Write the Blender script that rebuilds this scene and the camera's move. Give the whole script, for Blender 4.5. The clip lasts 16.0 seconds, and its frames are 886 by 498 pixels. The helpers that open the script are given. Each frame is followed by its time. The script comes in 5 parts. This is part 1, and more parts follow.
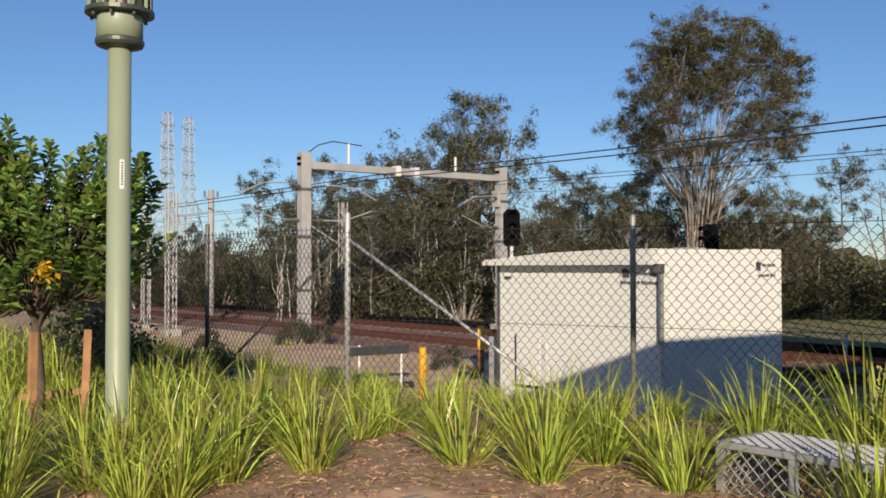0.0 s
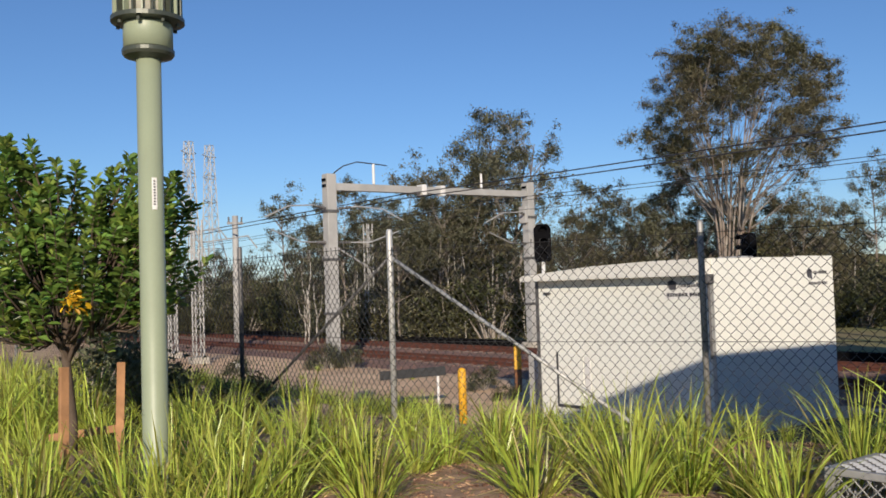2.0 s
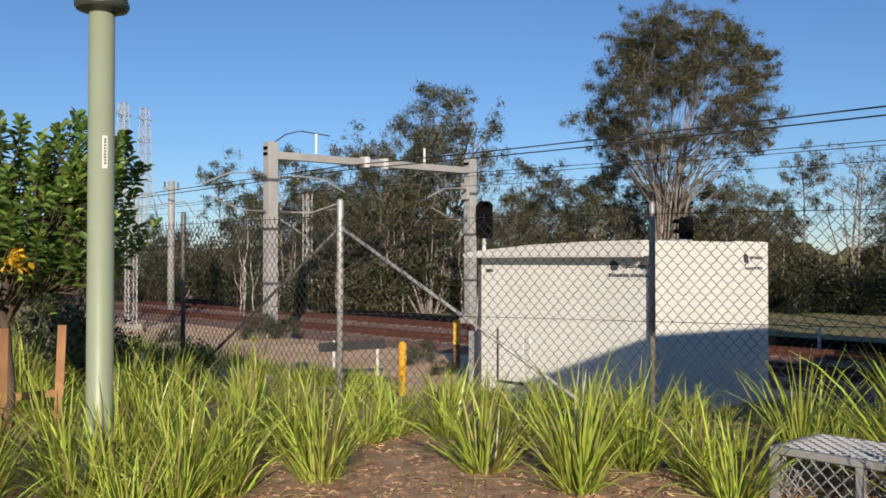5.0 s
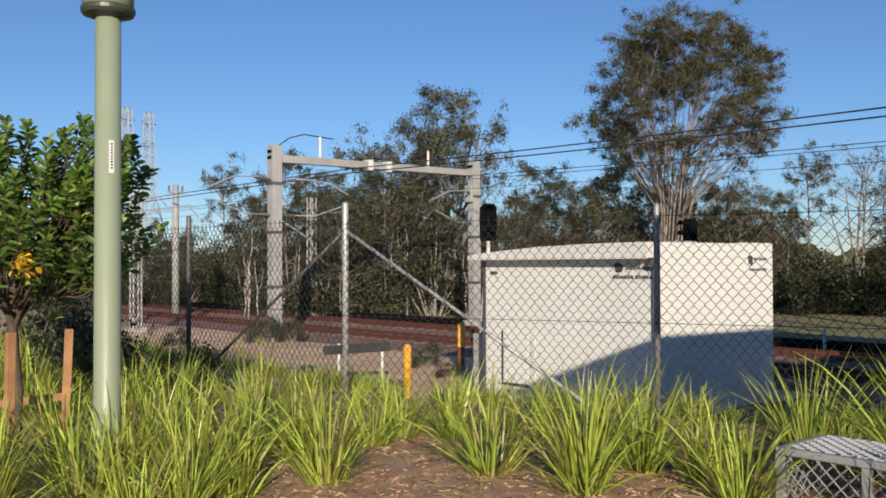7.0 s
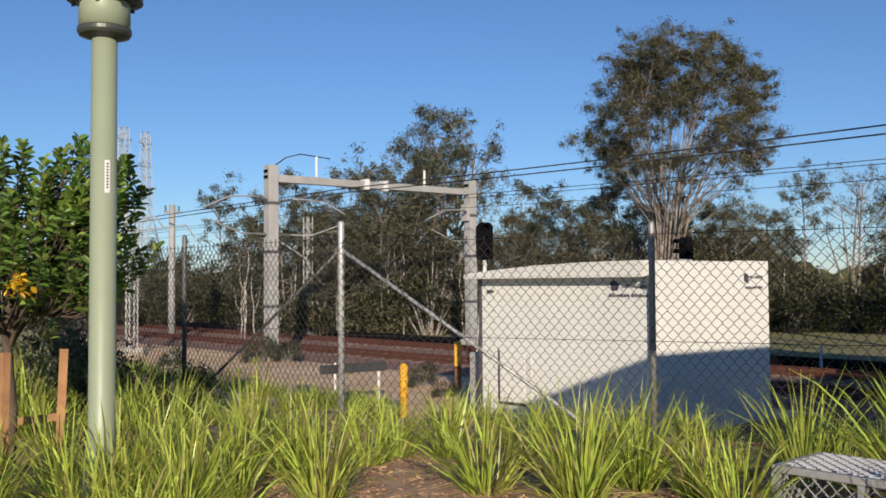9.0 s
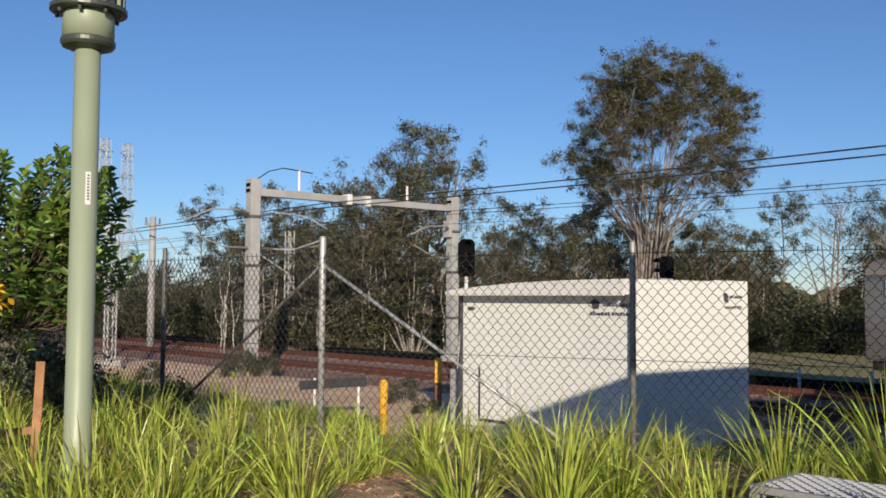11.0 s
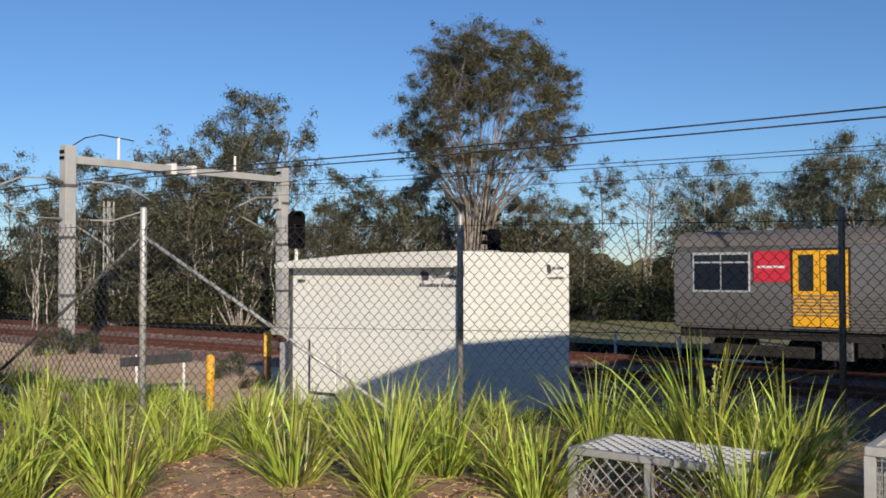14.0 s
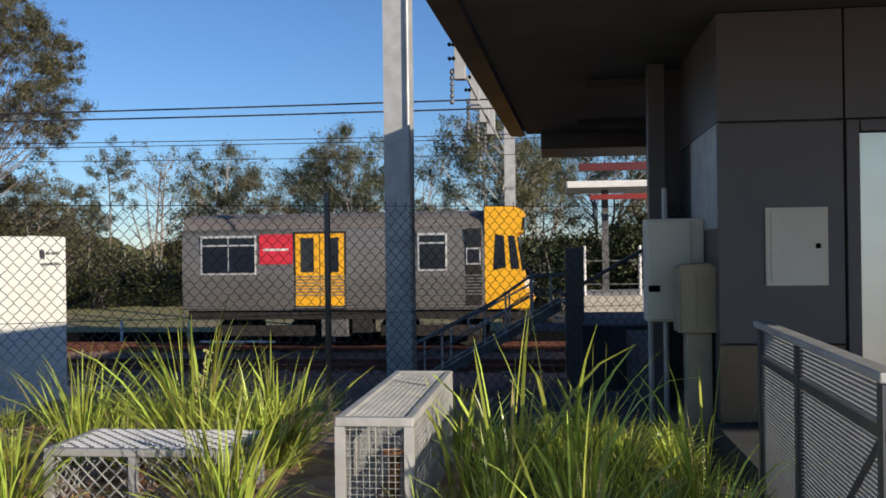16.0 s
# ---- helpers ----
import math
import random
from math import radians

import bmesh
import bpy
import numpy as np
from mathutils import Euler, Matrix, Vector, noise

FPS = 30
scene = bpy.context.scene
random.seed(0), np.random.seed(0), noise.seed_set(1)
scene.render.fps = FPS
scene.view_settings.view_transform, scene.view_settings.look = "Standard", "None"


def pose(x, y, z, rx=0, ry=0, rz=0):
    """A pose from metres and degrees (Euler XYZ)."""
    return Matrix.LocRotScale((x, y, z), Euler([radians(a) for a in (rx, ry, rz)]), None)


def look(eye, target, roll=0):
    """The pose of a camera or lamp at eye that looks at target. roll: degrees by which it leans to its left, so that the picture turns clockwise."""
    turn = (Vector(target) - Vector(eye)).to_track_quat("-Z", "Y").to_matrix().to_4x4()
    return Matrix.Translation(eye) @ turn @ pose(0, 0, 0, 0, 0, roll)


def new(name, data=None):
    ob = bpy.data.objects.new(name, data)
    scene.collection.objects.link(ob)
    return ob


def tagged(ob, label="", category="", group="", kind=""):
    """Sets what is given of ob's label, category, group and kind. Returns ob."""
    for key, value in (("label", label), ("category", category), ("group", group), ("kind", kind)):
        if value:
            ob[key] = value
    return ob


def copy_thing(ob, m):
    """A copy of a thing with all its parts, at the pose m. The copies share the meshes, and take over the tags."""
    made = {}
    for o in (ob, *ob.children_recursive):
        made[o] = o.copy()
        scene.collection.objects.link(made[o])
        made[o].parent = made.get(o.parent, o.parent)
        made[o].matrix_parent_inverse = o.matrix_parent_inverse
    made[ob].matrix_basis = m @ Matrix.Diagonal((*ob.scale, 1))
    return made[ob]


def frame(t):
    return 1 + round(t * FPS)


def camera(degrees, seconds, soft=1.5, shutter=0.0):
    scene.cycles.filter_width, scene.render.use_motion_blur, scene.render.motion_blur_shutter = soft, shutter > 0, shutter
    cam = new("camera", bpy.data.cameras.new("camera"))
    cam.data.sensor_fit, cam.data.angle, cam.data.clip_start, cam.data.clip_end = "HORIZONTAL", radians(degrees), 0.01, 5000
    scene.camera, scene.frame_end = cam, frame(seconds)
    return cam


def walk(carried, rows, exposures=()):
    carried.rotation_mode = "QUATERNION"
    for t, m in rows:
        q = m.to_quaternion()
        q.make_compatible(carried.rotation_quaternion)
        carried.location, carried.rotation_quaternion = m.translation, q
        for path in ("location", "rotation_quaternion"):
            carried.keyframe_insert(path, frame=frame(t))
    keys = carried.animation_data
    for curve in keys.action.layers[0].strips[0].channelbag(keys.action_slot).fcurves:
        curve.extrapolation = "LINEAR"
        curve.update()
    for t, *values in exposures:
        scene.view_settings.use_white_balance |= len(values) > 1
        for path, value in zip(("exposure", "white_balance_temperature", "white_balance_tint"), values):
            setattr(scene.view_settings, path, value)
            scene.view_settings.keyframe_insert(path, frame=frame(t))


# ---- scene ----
cam = camera(51.35, 16.0, soft=1.7)
# seconds, x, y, z, yaw, pitch, roll
PATH = [
    (0.0, 0.394, -0.621, 1.631, -1.61, 1.19, 0.05),
    (0.5, 0.262, -0.554, 1.625, -0.34, 0.52, 0.03),
    (1.0, 0.211, -0.425, 1.611, 0.45, 0.32, 0.70),
    (1.5, 0.182, -0.197, 1.626, 1.14, 1.48, 1.75),
    (2.0, 0.141, -0.050, 1.616, -0.22, 2.43, 1.88),
    (2.5, 0.029, 0.031, 1.619, -3.88, 2.77, 1.54),
    (3.0, -0.056, 0.053, 1.616, -4.91, 2.61, 1.11),
    (3.5, -0.043, 0.031, 1.617, -3.53, 2.24, 0.79),
    (4.0, -0.020, -0.010, 1.610, -2.64, 1.54, 0.45),
    (4.5, -0.010, -0.005, 1.593, -2.98, 0.65, 0.37),
    (5.0, 0.000, 0.000, 1.600, -4.20, 0.81, -0.03),
    (7.5, -0.013, -0.026, 1.601, -3.88, 1.08, 0.28),
    (8.0, -0.010, -0.032, 1.603, -3.79, 1.88, 0.30),
    (8.5, -0.005, -0.036, 1.607, -4.07, 2.30, 0.32),
    (9.0, -0.002, -0.032, 1.596, -4.16, 2.16, 0.38),
    (11.5, -0.002, -0.034, 1.601, -5.90, 3.28, -0.53),
    (12.0, 0.007, -0.017, 1.595, -6.75, 2.19, -0.55),
    (12.5, -0.002, -0.030, 1.594, -7.49, 1.25, -0.72),
    (13.0, -0.017, -0.064, 1.593, -8.71, 0.68, -0.92),
    (13.5, 0.003, -0.050, 1.596, -11.24, 0.85, -0.37),
    (14.0, 0.014, -0.025, 1.601, -15.77, 1.45, 0.03),
    (14.5, 0.060, -0.018, 1.594, -22.57, 1.83, 0.18),
    (15.0, 0.105, -0.058, 1.602, -31.51, 1.54, 0.65),
    (15.5, 0.186, -0.024, 1.600, -39.89, 0.69, 0.90),
    (16.0, 0.202, -0.018, 1.602, -45.29, 0.23, 0.72),
]
walk(cam, [(t, pose(x, y, z, 90 + p, r, w)) for t, x, y, z, w, p, r in PATH],
     exposures=[(0.0, 0.13, 6700, 17), (1.5, 0.12, 6440, 17), (13.0, 0.13, 6440, 17), (14.5, 0.20, 6250, 15), (16.0, 0.30, 6300, 16)])

# ---------------------------------------------------------------- light
SUN_HEADING, SUN_HEIGHT = 180.0, 16.4   # clockwise from +y; degrees over the horizon
world = bpy.data.worlds.new("sky")
scene.world = world
world.use_nodes = True
wn = world.node_tree.nodes
wn.clear()
sky = wn.new("ShaderNodeTexSky")
sky.sky_type = "NISHITA"
sky.sun_disc = False
sky.sun_elevation = radians(SUN_HEIGHT)
sky.sun_rotation = radians(SUN_HEADING)
sky.altitude = 30
sky.air_density, sky.dust_density, sky.ozone_density = 1.0, 0.0, 6.0
background = wn.new("ShaderNodeBackground")
background.inputs["Strength"].default_value = 0.10
out = wn.new("ShaderNodeOutputWorld")
world.node_tree.links.new(sky.outputs[0], background.inputs[0])
world.node_tree.links.new(background.outputs[0], out.inputs[0])

sun_data = bpy.data.lights.new("sun", "SUN")
sun_data.energy, sun_data.angle, sun_data.color = 4.6, radians(0.55), (1.0, 0.895, 0.70)
sun = new("sun", sun_data)
sh, se = radians(SUN_HEADING), radians(SUN_HEIGHT)
sun.matrix_world = look((0, 0, 30), (-math.sin(sh) * math.cos(se), -math.cos(sh) * math.cos(se), 30 - math.sin(se)))

# ---------------------------------------------------------------- materials


def mat(name, color, rough=0.7, metal=0.0, scale=6.0, vary=0.25, fine=60.0, bump=0.15, second=None, island=0.0, rand=0.0, trans=0.0, spec=0.5):
    """A procedural surface: two scales of variation, relief, and random shifts by island or by object."""
    m = bpy.data.materials.new(name)
    m.use_nodes = True
    nt = m.node_tree
    N, L = nt.nodes, nt.links
    bsdf = N["Principled BSDF"]
    bsdf.inputs["Metallic"].default_value = metal
    bsdf.inputs["Specular IOR Level"].default_value = spec
    tc = N.new("ShaderNodeTexCoord")
    big, small = N.new("ShaderNodeTexNoise"), N.new("ShaderNodeTexNoise")
    big.inputs["Scale"].default_value, big.inputs["Detail"].default_value = scale, 4
    small.inputs["Scale"].default_value, small.inputs["Detail"].default_value = fine, 3
    L.new(tc.outputs["Object"], big.inputs["Vector"])
    L.new(tc.outputs["Object"], small.inputs["Vector"])
    mix = N.new("ShaderNodeMix")
    mix.data_type = "RGBA"
    c2 = second or tuple(c * (1 - vary) for c in color)
    mix.inputs[6].default_value = (*color, 1)
    mix.inputs[7].default_value = (*c2, 1)
    ramp = N.new("ShaderNodeMapRange")
    ramp.inputs[1].default_value, ramp.inputs[2].default_value = 0.35, 0.65
    L.new(big.outputs["Fac"], ramp.inputs[0])
    L.new(ramp.outputs[0], mix.inputs[0])
    hsv = N.new("ShaderNodeHueSaturation")
    L.new(mix.outputs[2], hsv.inputs["Color"])
    val = N.new("ShaderNodeMapRange")
    val.inputs[3].default_value, val.inputs[4].default_value = 1 - vary * 0.6, 1 + vary * 0.6
    L.new(small.outputs["Fac"], val.inputs[0])
    last = val.outputs[0]
    if island or rand:
        if island:
            geo = N.new("ShaderNodeNewGeometry")
            src = geo.outputs["Random Per Island"]
        else:
            src = N.new("ShaderNodeObjectInfo").outputs["Random"]
        k = island or rand
        r = N.new("ShaderNodeMapRange")
        r.inputs[3].default_value, r.inputs[4].default_value = 1 - k, 1 + k
        L.new(src, r.inputs[0])
        mul = N.new("ShaderNodeMath")
        mul.operation = "MULTIPLY"
        L.new(last, mul.inputs[0])
        L.new(r.outputs[0], mul.inputs[1])
        last = mul.outputs[0]
        hue = N.new("ShaderNodeMapRange")
        hue.inputs[3].default_value, hue.inputs[4].default_value = 0.5 - 0.04 * k, 0.5 + 0.03 * k
        L.new(src, hue.inputs[0])
        L.new(hue.outputs[0], hsv.inputs["Hue"])
    L.new(last, hsv.inputs["Value"])
    L.new(hsv.outputs[0], bsdf.inputs["Base Color"])
    rr = N.new("ShaderNodeMapRange")
    rr.inputs[3].default_value, rr.inputs[4].default_value = max(0.02, rough - 0.12), min(1, rough + 0.12)
    L.new(big.outputs["Fac"], rr.inputs[0])
    L.new(rr.outputs[0], bsdf.inputs["Roughness"])
    if bump:
        b = N.new("ShaderNodeBump")
        b.inputs["Strength"].default_value, b.inputs["Distance"].default_value = bump, 0.02
        L.new(small.outputs["Fac"], b.inputs["Height"])
        L.new(b.outputs[0], bsdf.inputs["Normal"])
    if trans:
        tr = N.new("ShaderNodeBsdfTranslucent")
        L.new(hsv.outputs[0], tr.inputs["Color"])
        ms = N.new("ShaderNodeMixShader")
        ms.inputs[0].default_value = trans
        L.new(bsdf.outputs[0], ms.inputs[1])
        L.new(tr.outputs[0], ms.inputs[2])
        L.new(ms.outputs[0], N["Material Output"].inputs["Surface"])
    return m


M = {}
M["mulch"] = mat("mulch", (0.54, 0.36, 0.235), 0.95, 0, 5.0, 0.45, 55, 0.6, (0.34, 0.21, 0.135))
M["paving"] = mat("paving", (0.46, 0.42, 0.37), 0.9, 0, 2, 0.15, 80, 0.2)
M["dirt"] = mat("dirt", (0.86, 0.61, 0.38), 0.97, 0, 0.5, 0.45, 11, 0.3, (0.66, 0.45, 0.28), spec=0.1)
M["field"] = mat("field", (0.22, 0.22, 0.075), 0.95, 0, 0.25, 0.35, 3, 0.6, (0.27, 0.215, 0.11))
M["ballast"] = mat("ballast", (0.23, 0.135, 0.10), 0.95, 0, 0.8, 0.4, 14, 0.9, (0.16, 0.10, 0.085))
M["rail"] = mat("rail_steel", (0.15, 0.055, 0.035), 0.75, 0.2, 4, 0.3, 40, 0.1)
M["sleeper"] = mat("sleeper", (0.21, 0.15, 0.125), 0.9, 0, 3, 0.3, 30, 0.3, rand=0.2)
M["hut"] = mat("hut_panel", (0.785, 0.785, 0.715), 0.55, 0, 1.2, 0.05, 30, 0.03)
M["hut_trim"] = mat("hut_trim", (0.72, 0.70, 0.63), 0.5, 0, 2, 0.08, 30, 0.02)
M["galv"] = mat("galvanised_steel", (0.52, 0.52, 0.50), 0.5, 0.35, 5, 0.22, 35, 0.05)
# Pale zinc for the sun glinting on the low cage's top strands.
M["bright_zinc"] = mat("bright_zinc", (0.86, 0.86, 0.84), 0.32, 0.3, 5, 0.2, 35, 0.03)
# Dark steel; on the fence it also carries painted shade.
M["galv_dark"] = mat("dark_steel", (0.17, 0.165, 0.16), 0.55, 0.4, 5, 0.3, 35, 0.05)
M["galv_mid"] = mat("mid_galvanised_steel", (0.32, 0.315, 0.30), 0.5, 0.3, 5, 0.3, 35, 0.05)
M["portal"] = mat("portal_steel", (0.42, 0.415, 0.395), 0.7, 0.1, 1.5, 0.18, 20, 0.05)
M["wire"] = mat("fence_wire", (0.045, 0.045, 0.045), 0.5, 0.3, 5, 0.2, 30, 0.0)
M["cable"] = mat("cable", (0.05, 0.05, 0.055), 0.6, 0.3, 5, 0.2, 30, 0.0)
M["lamp"] = mat("lamp_paint", (0.305, 0.35, 0.235), 0.46, 0, 2.5, 0.08, 60, 0.02)
M["lamp_dark"] = mat("lamp_ring_metal", (0.07, 0.08, 0.06), 0.4, 0.2, 4, 0.2, 40, 0.02)
M["lamp_lens"] = mat("lamp_diffuser", (0.62, 0.60, 0.50), 0.35, 0, 4, 0.1, 40, 0.02)
M["label"] = mat("label_white", (0.75, 0.74, 0.70), 0.6, 0, 8, 0.1, 50, 0.0)
M["ink"] = mat("print_grey", (0.06, 0.06, 0.07), 0.7, 0, 8, 0.2, 50, 0.0)
M["yellow"] = mat("safety_yellow", (0.80, 0.42, 0.02), 0.55, 0, 5, 0.2, 25, 0.05)
M["rust"] = mat("rusted_steel", (0.20, 0.085, 0.035), 0.85, 0, 6, 0.4, 30, 0.2)
M["black"] = mat("black_paint", (0.005, 0.005, 0.006), 0.9, 0, 5, 0.3, 30, 0.05, spec=0.08)
M["glass_dark"] = mat("dark_glass", (0.012, 0.016, 0.024), 0.08, 0, 2, 0.1, 20, 0.0)
M["stainless"] = mat("train_stainless", (0.26, 0.24, 0.215), 0.42, 0.55, 0.8, 0.15, 12, 0.06)
M["train_roof"] = mat("train_roof_grey", (0.17, 0.15, 0.135), 0.75, 0.1, 0.7, 0.25, 10, 0.06)
M["train_yellow"] = mat("train_yellow", (0.86, 0.43, 0.015), 0.4, 0, 1.5, 0.10, 20, 0.02)
M["train_red"] = mat("train_red", (0.62, 0.03, 0.05), 0.45, 0, 2, 0.1, 20, 0.02)
M["train_frame"] = mat("window_frame_alloy", (0.62, 0.61, 0.59), 0.4, 0.3, 4, 0.1, 30, 0.0)
M["under"] = mat("underframe_black", (0.025, 0.021, 0.018), 0.85, 0.1, 2, 0.4, 20, 0.2)
M["wall_dark"] = mat("charcoal_cladding", (0.125, 0.105, 0.102), 0.42, 0.0, 0.8, 0.12, 30, 0.03)
M["soffit"] = mat("dark_soffit", (0.085, 0.085, 0.080), 0.7, 0, 1, 0.2, 20, 0.03)
# Warm brown that stands for reflected light on the lower wall panel.
M["fascia"] = mat("warm_lit_metal", (0.20, 0.13, 0.075), 0.5, 0.2, 1.5, 0.2, 25, 0.03)
# Darker copy of the fascia brown.
M["fascia_dark"] = mat("dark_brown_fascia", (0.085, 0.055, 0.036), 0.5, 0.2, 1.5, 0.35, 25, 0.03)
M["cream"] = mat("enclosure_cream", (0.80, 0.74, 0.60), 0.5, 0, 2, 0.08, 30, 0.02)
M["beige"] = mat("enclosure_beige", (0.42, 0.34, 0.22), 0.6, 0, 2.5, 0.2, 30, 0.04)
M["brushed"] = mat("brushed_steel", (0.95, 0.85, 0.68), 0.34, 1.0, 1.2, 0.1, 60, 0.02)
M["balus"] = mat("balustrade_grey", (0.11, 0.115, 0.12), 0.45, 0.4, 3, 0.15, 40, 0.02)
M["concrete"] = mat("concrete", (0.46, 0.43, 0.37), 0.85, 0, 1.5, 0.2, 25, 0.1)
# Concrete with its shade put into the near-black colour.
M["platform"] = mat("platform_shaded", (0.07, 0.07, 0.07), 0.9, 0, 1.5, 0.3, 25, 0.1)
M["white_paint"] = mat("white_paint", (0.72, 0.71, 0.68), 0.55, 0, 3, 0.12, 30, 0.03)
# Both reds are darkened for shade, the upper beam's the most.
M["red_paint"] = mat("red_paint", (0.24, 0.022, 0.016), 0.5, 0, 3, 0.15, 30, 0.03)
M["red_dark"] = mat("shaded_red_paint", (0.09, 0.010, 0.012), 0.6, 0, 3, 0.15, 30, 0.03)
M["stake"] = mat("stake_timber", (0.42, 0.21, 0.10), 0.8, 0, 5, 0.35, 40, 0.2, rand=0.2)
M["edging"] = mat("bed_edging", (0.50, 0.40, 0.28), 0.85, 0, 4, 0.25, 30, 0.2)
M["bark"] = mat("gum_bark", (0.33, 0.30, 0.265), 0.85, 0, 1.2, 0.55, 8, 0.4, (0.17, 0.125, 0.095))
M["pale_bark"] = mat("pale_gum_bark", (0.56, 0.52, 0.46), 0.8, 0, 1.6, 0.45, 9, 0.3, (0.30, 0.26, 0.21))
M["bark_dark"] = mat("dark_bark", (0.12, 0.085, 0.06), 0.9, 0, 3, 0.4, 25, 0.5)
M["gum_leaf"] = mat("gum_leaves", (0.218, 0.244, 0.146), 0.6, 0, 0.35, 0.3, 3, 0.0, (0.267, 0.25, 0.14), island=0.22, trans=0.45, spec=0.12)
M["gum_leaf_brown"] = mat("gum_leaves_brown", (0.292, 0.256, 0.165), 0.6, 0, 0.4, 0.3, 3, 0.0, (0.254, 0.25, 0.13), island=0.22, trans=0.45, spec=0.12)
M["gum_leaf_grey"] = mat("gum_leaves_grey", (0.294, 0.294, 0.187), 0.6, 0, 0.5, 0.3, 3, 0.0, (0.25, 0.25, 0.152), island=0.3, trans=0.45, spec=0.12)
M["bush_leaf"] = mat("bush_leaves", (0.162, 0.192, 0.089), 0.6, 0, 0.6, 0.4, 3, 0.0, (0.196, 0.178, 0.086), island=0.3, trans=0.45, spec=0.12)
M["dark_leaf"] = mat("dark_leaves", (0.075, 0.093, 0.039), 0.6, 0, 0.6, 0.4, 3, 0.0, (0.06, 0.068, 0.03), island=0.3, trans=0.2, spec=0.2)
M["tree_leaf"] = mat("broad_leaves", (0.160, 0.261, 0.049), 0.36, 0, 2.2, 0.3, 12, 0.0, (0.087, 0.160, 0.032), island=0.5, trans=0.3)
M["tip_leaf"] = mat("young_leaves", (0.300, 0.400, 0.075), 0.4, 0, 2.2, 0.25, 12, 0.0, island=0.35, trans=0.35)
M["mulch_chip"] = mat("bark_chip", (0.44, 0.27, 0.165), 0.9, 0, 6, 0.4, 50, 0.3, (0.20, 0.11, 0.065), island=0.5)
# Grey lowered for the low cage's shaded sides.
M["cage_zinc"] = mat("zinc_plated_cage", (0.34, 0.34, 0.33), 0.5, 0.1, 6, 0.15, 40, 0.03)
M["cage_pale"] = mat("chalky_zinc_cage", (0.46, 0.46, 0.44), 0.6, 0.05, 6, 0.2, 40, 0.04)
M["perf"] = mat("perforated_zinc", (0.29, 0.295, 0.30), 0.5, 0.2, 4, 0.15, 40, 0.0)
# Dark gravel, with the shade near the building put into its colour.
M["dark_shaded_gravel"] = mat("dark_shaded_gravel", (0.075, 0.070, 0.066), 0.95, 0, 1.5, 0.4, 16, 0.9, (0.05, 0.047, 0.045))
M["barrier"] = mat("barrier_grey", (0.040, 0.042, 0.045), 0.9, 0, 4, 0.3, 30, 0.05)
M["yellow_leaf"] = mat("yellow_leaves", (0.75, 0.45, 0.02), 0.5, 0, 2.2, 0.2, 12, 0.0, island=0.3, trans=0.3)
M["blade"] = mat("strap_leaves", (0.30, 0.40, 0.050), 0.33, 0, 0.9, 0.3, 6, 0.0, (0.55, 0.56, 0.12), island=0.70, trans=0.30, spec=0.4)
M["seed_head"] = mat("seed_heads", (0.44, 0.42, 0.15), 0.9, 0, 2.0, 0.3, 30, 0.0, spec=0.05)
M["blade_dry"] = mat("dry_strap_leaves", (0.40, 0.33, 0.13), 0.7, 0, 2.0, 0.3, 6, 0.0, island=0.4, trans=0.2)

# ---------------------------------------------------------------- mesh helpers
SITE = pose(0, 0, 0, 0, 0, 38)   # local x: away across the tracks, local y: along them


def part(name, bm, material, parent=None, label="", smooth=False):
    me = bpy.data.meshes.new(name)
    bmesh.ops.recalc_face_normals(bm, faces=bm.faces)
    bm.to_mesh(me)
    bm.free()
    for k in (material if isinstance(material, (list, tuple)) else [material]):
        me.materials.append(M[k])
    if smooth:
        me.polygons.foreach_set("use_smooth", [True] * len(me.polygons))
    ob = new(name, me)
    if parent is not None:
        ob.parent = parent
    return tagged(ob, label)


def shared(name, me, parent, m=None):
    ob = new(name, me)
    ob.parent = parent
    if m is not None:
        ob.matrix_basis = m
    return ob


def thing(name, m, label="", category="", group="", kind=""):
    ob = new(name)
    ob.matrix_basis = m
    return tagged(ob, label, category, group, kind)


def box(bm, x0, x1, y0, y1, z0, z1, bevel=0.0):
    vs = [bm.verts.new((x, y, z)) for z in (z0, z1) for x, y in ((x0, y0), (x1, y0), (x1, y1), (x0, y1))]
    fs = [bm.faces.new([vs[i] for i in q]) for q in ((3, 2, 1, 0), (4, 5, 6, 7), (0, 1, 5, 4), (1, 2, 6, 5), (2, 3, 7, 6), (3, 0, 4, 7))]
    if bevel:
        es = list({e for f in fs for e in f.edges})
        bmesh.ops.bevel(bm, geom=es, offset=bevel, segments=2, affect="EDGES", profile=0.5)
    return bm


def B(*a, bevel=0.0):
    return box(bmesh.new(), *a, bevel=bevel)


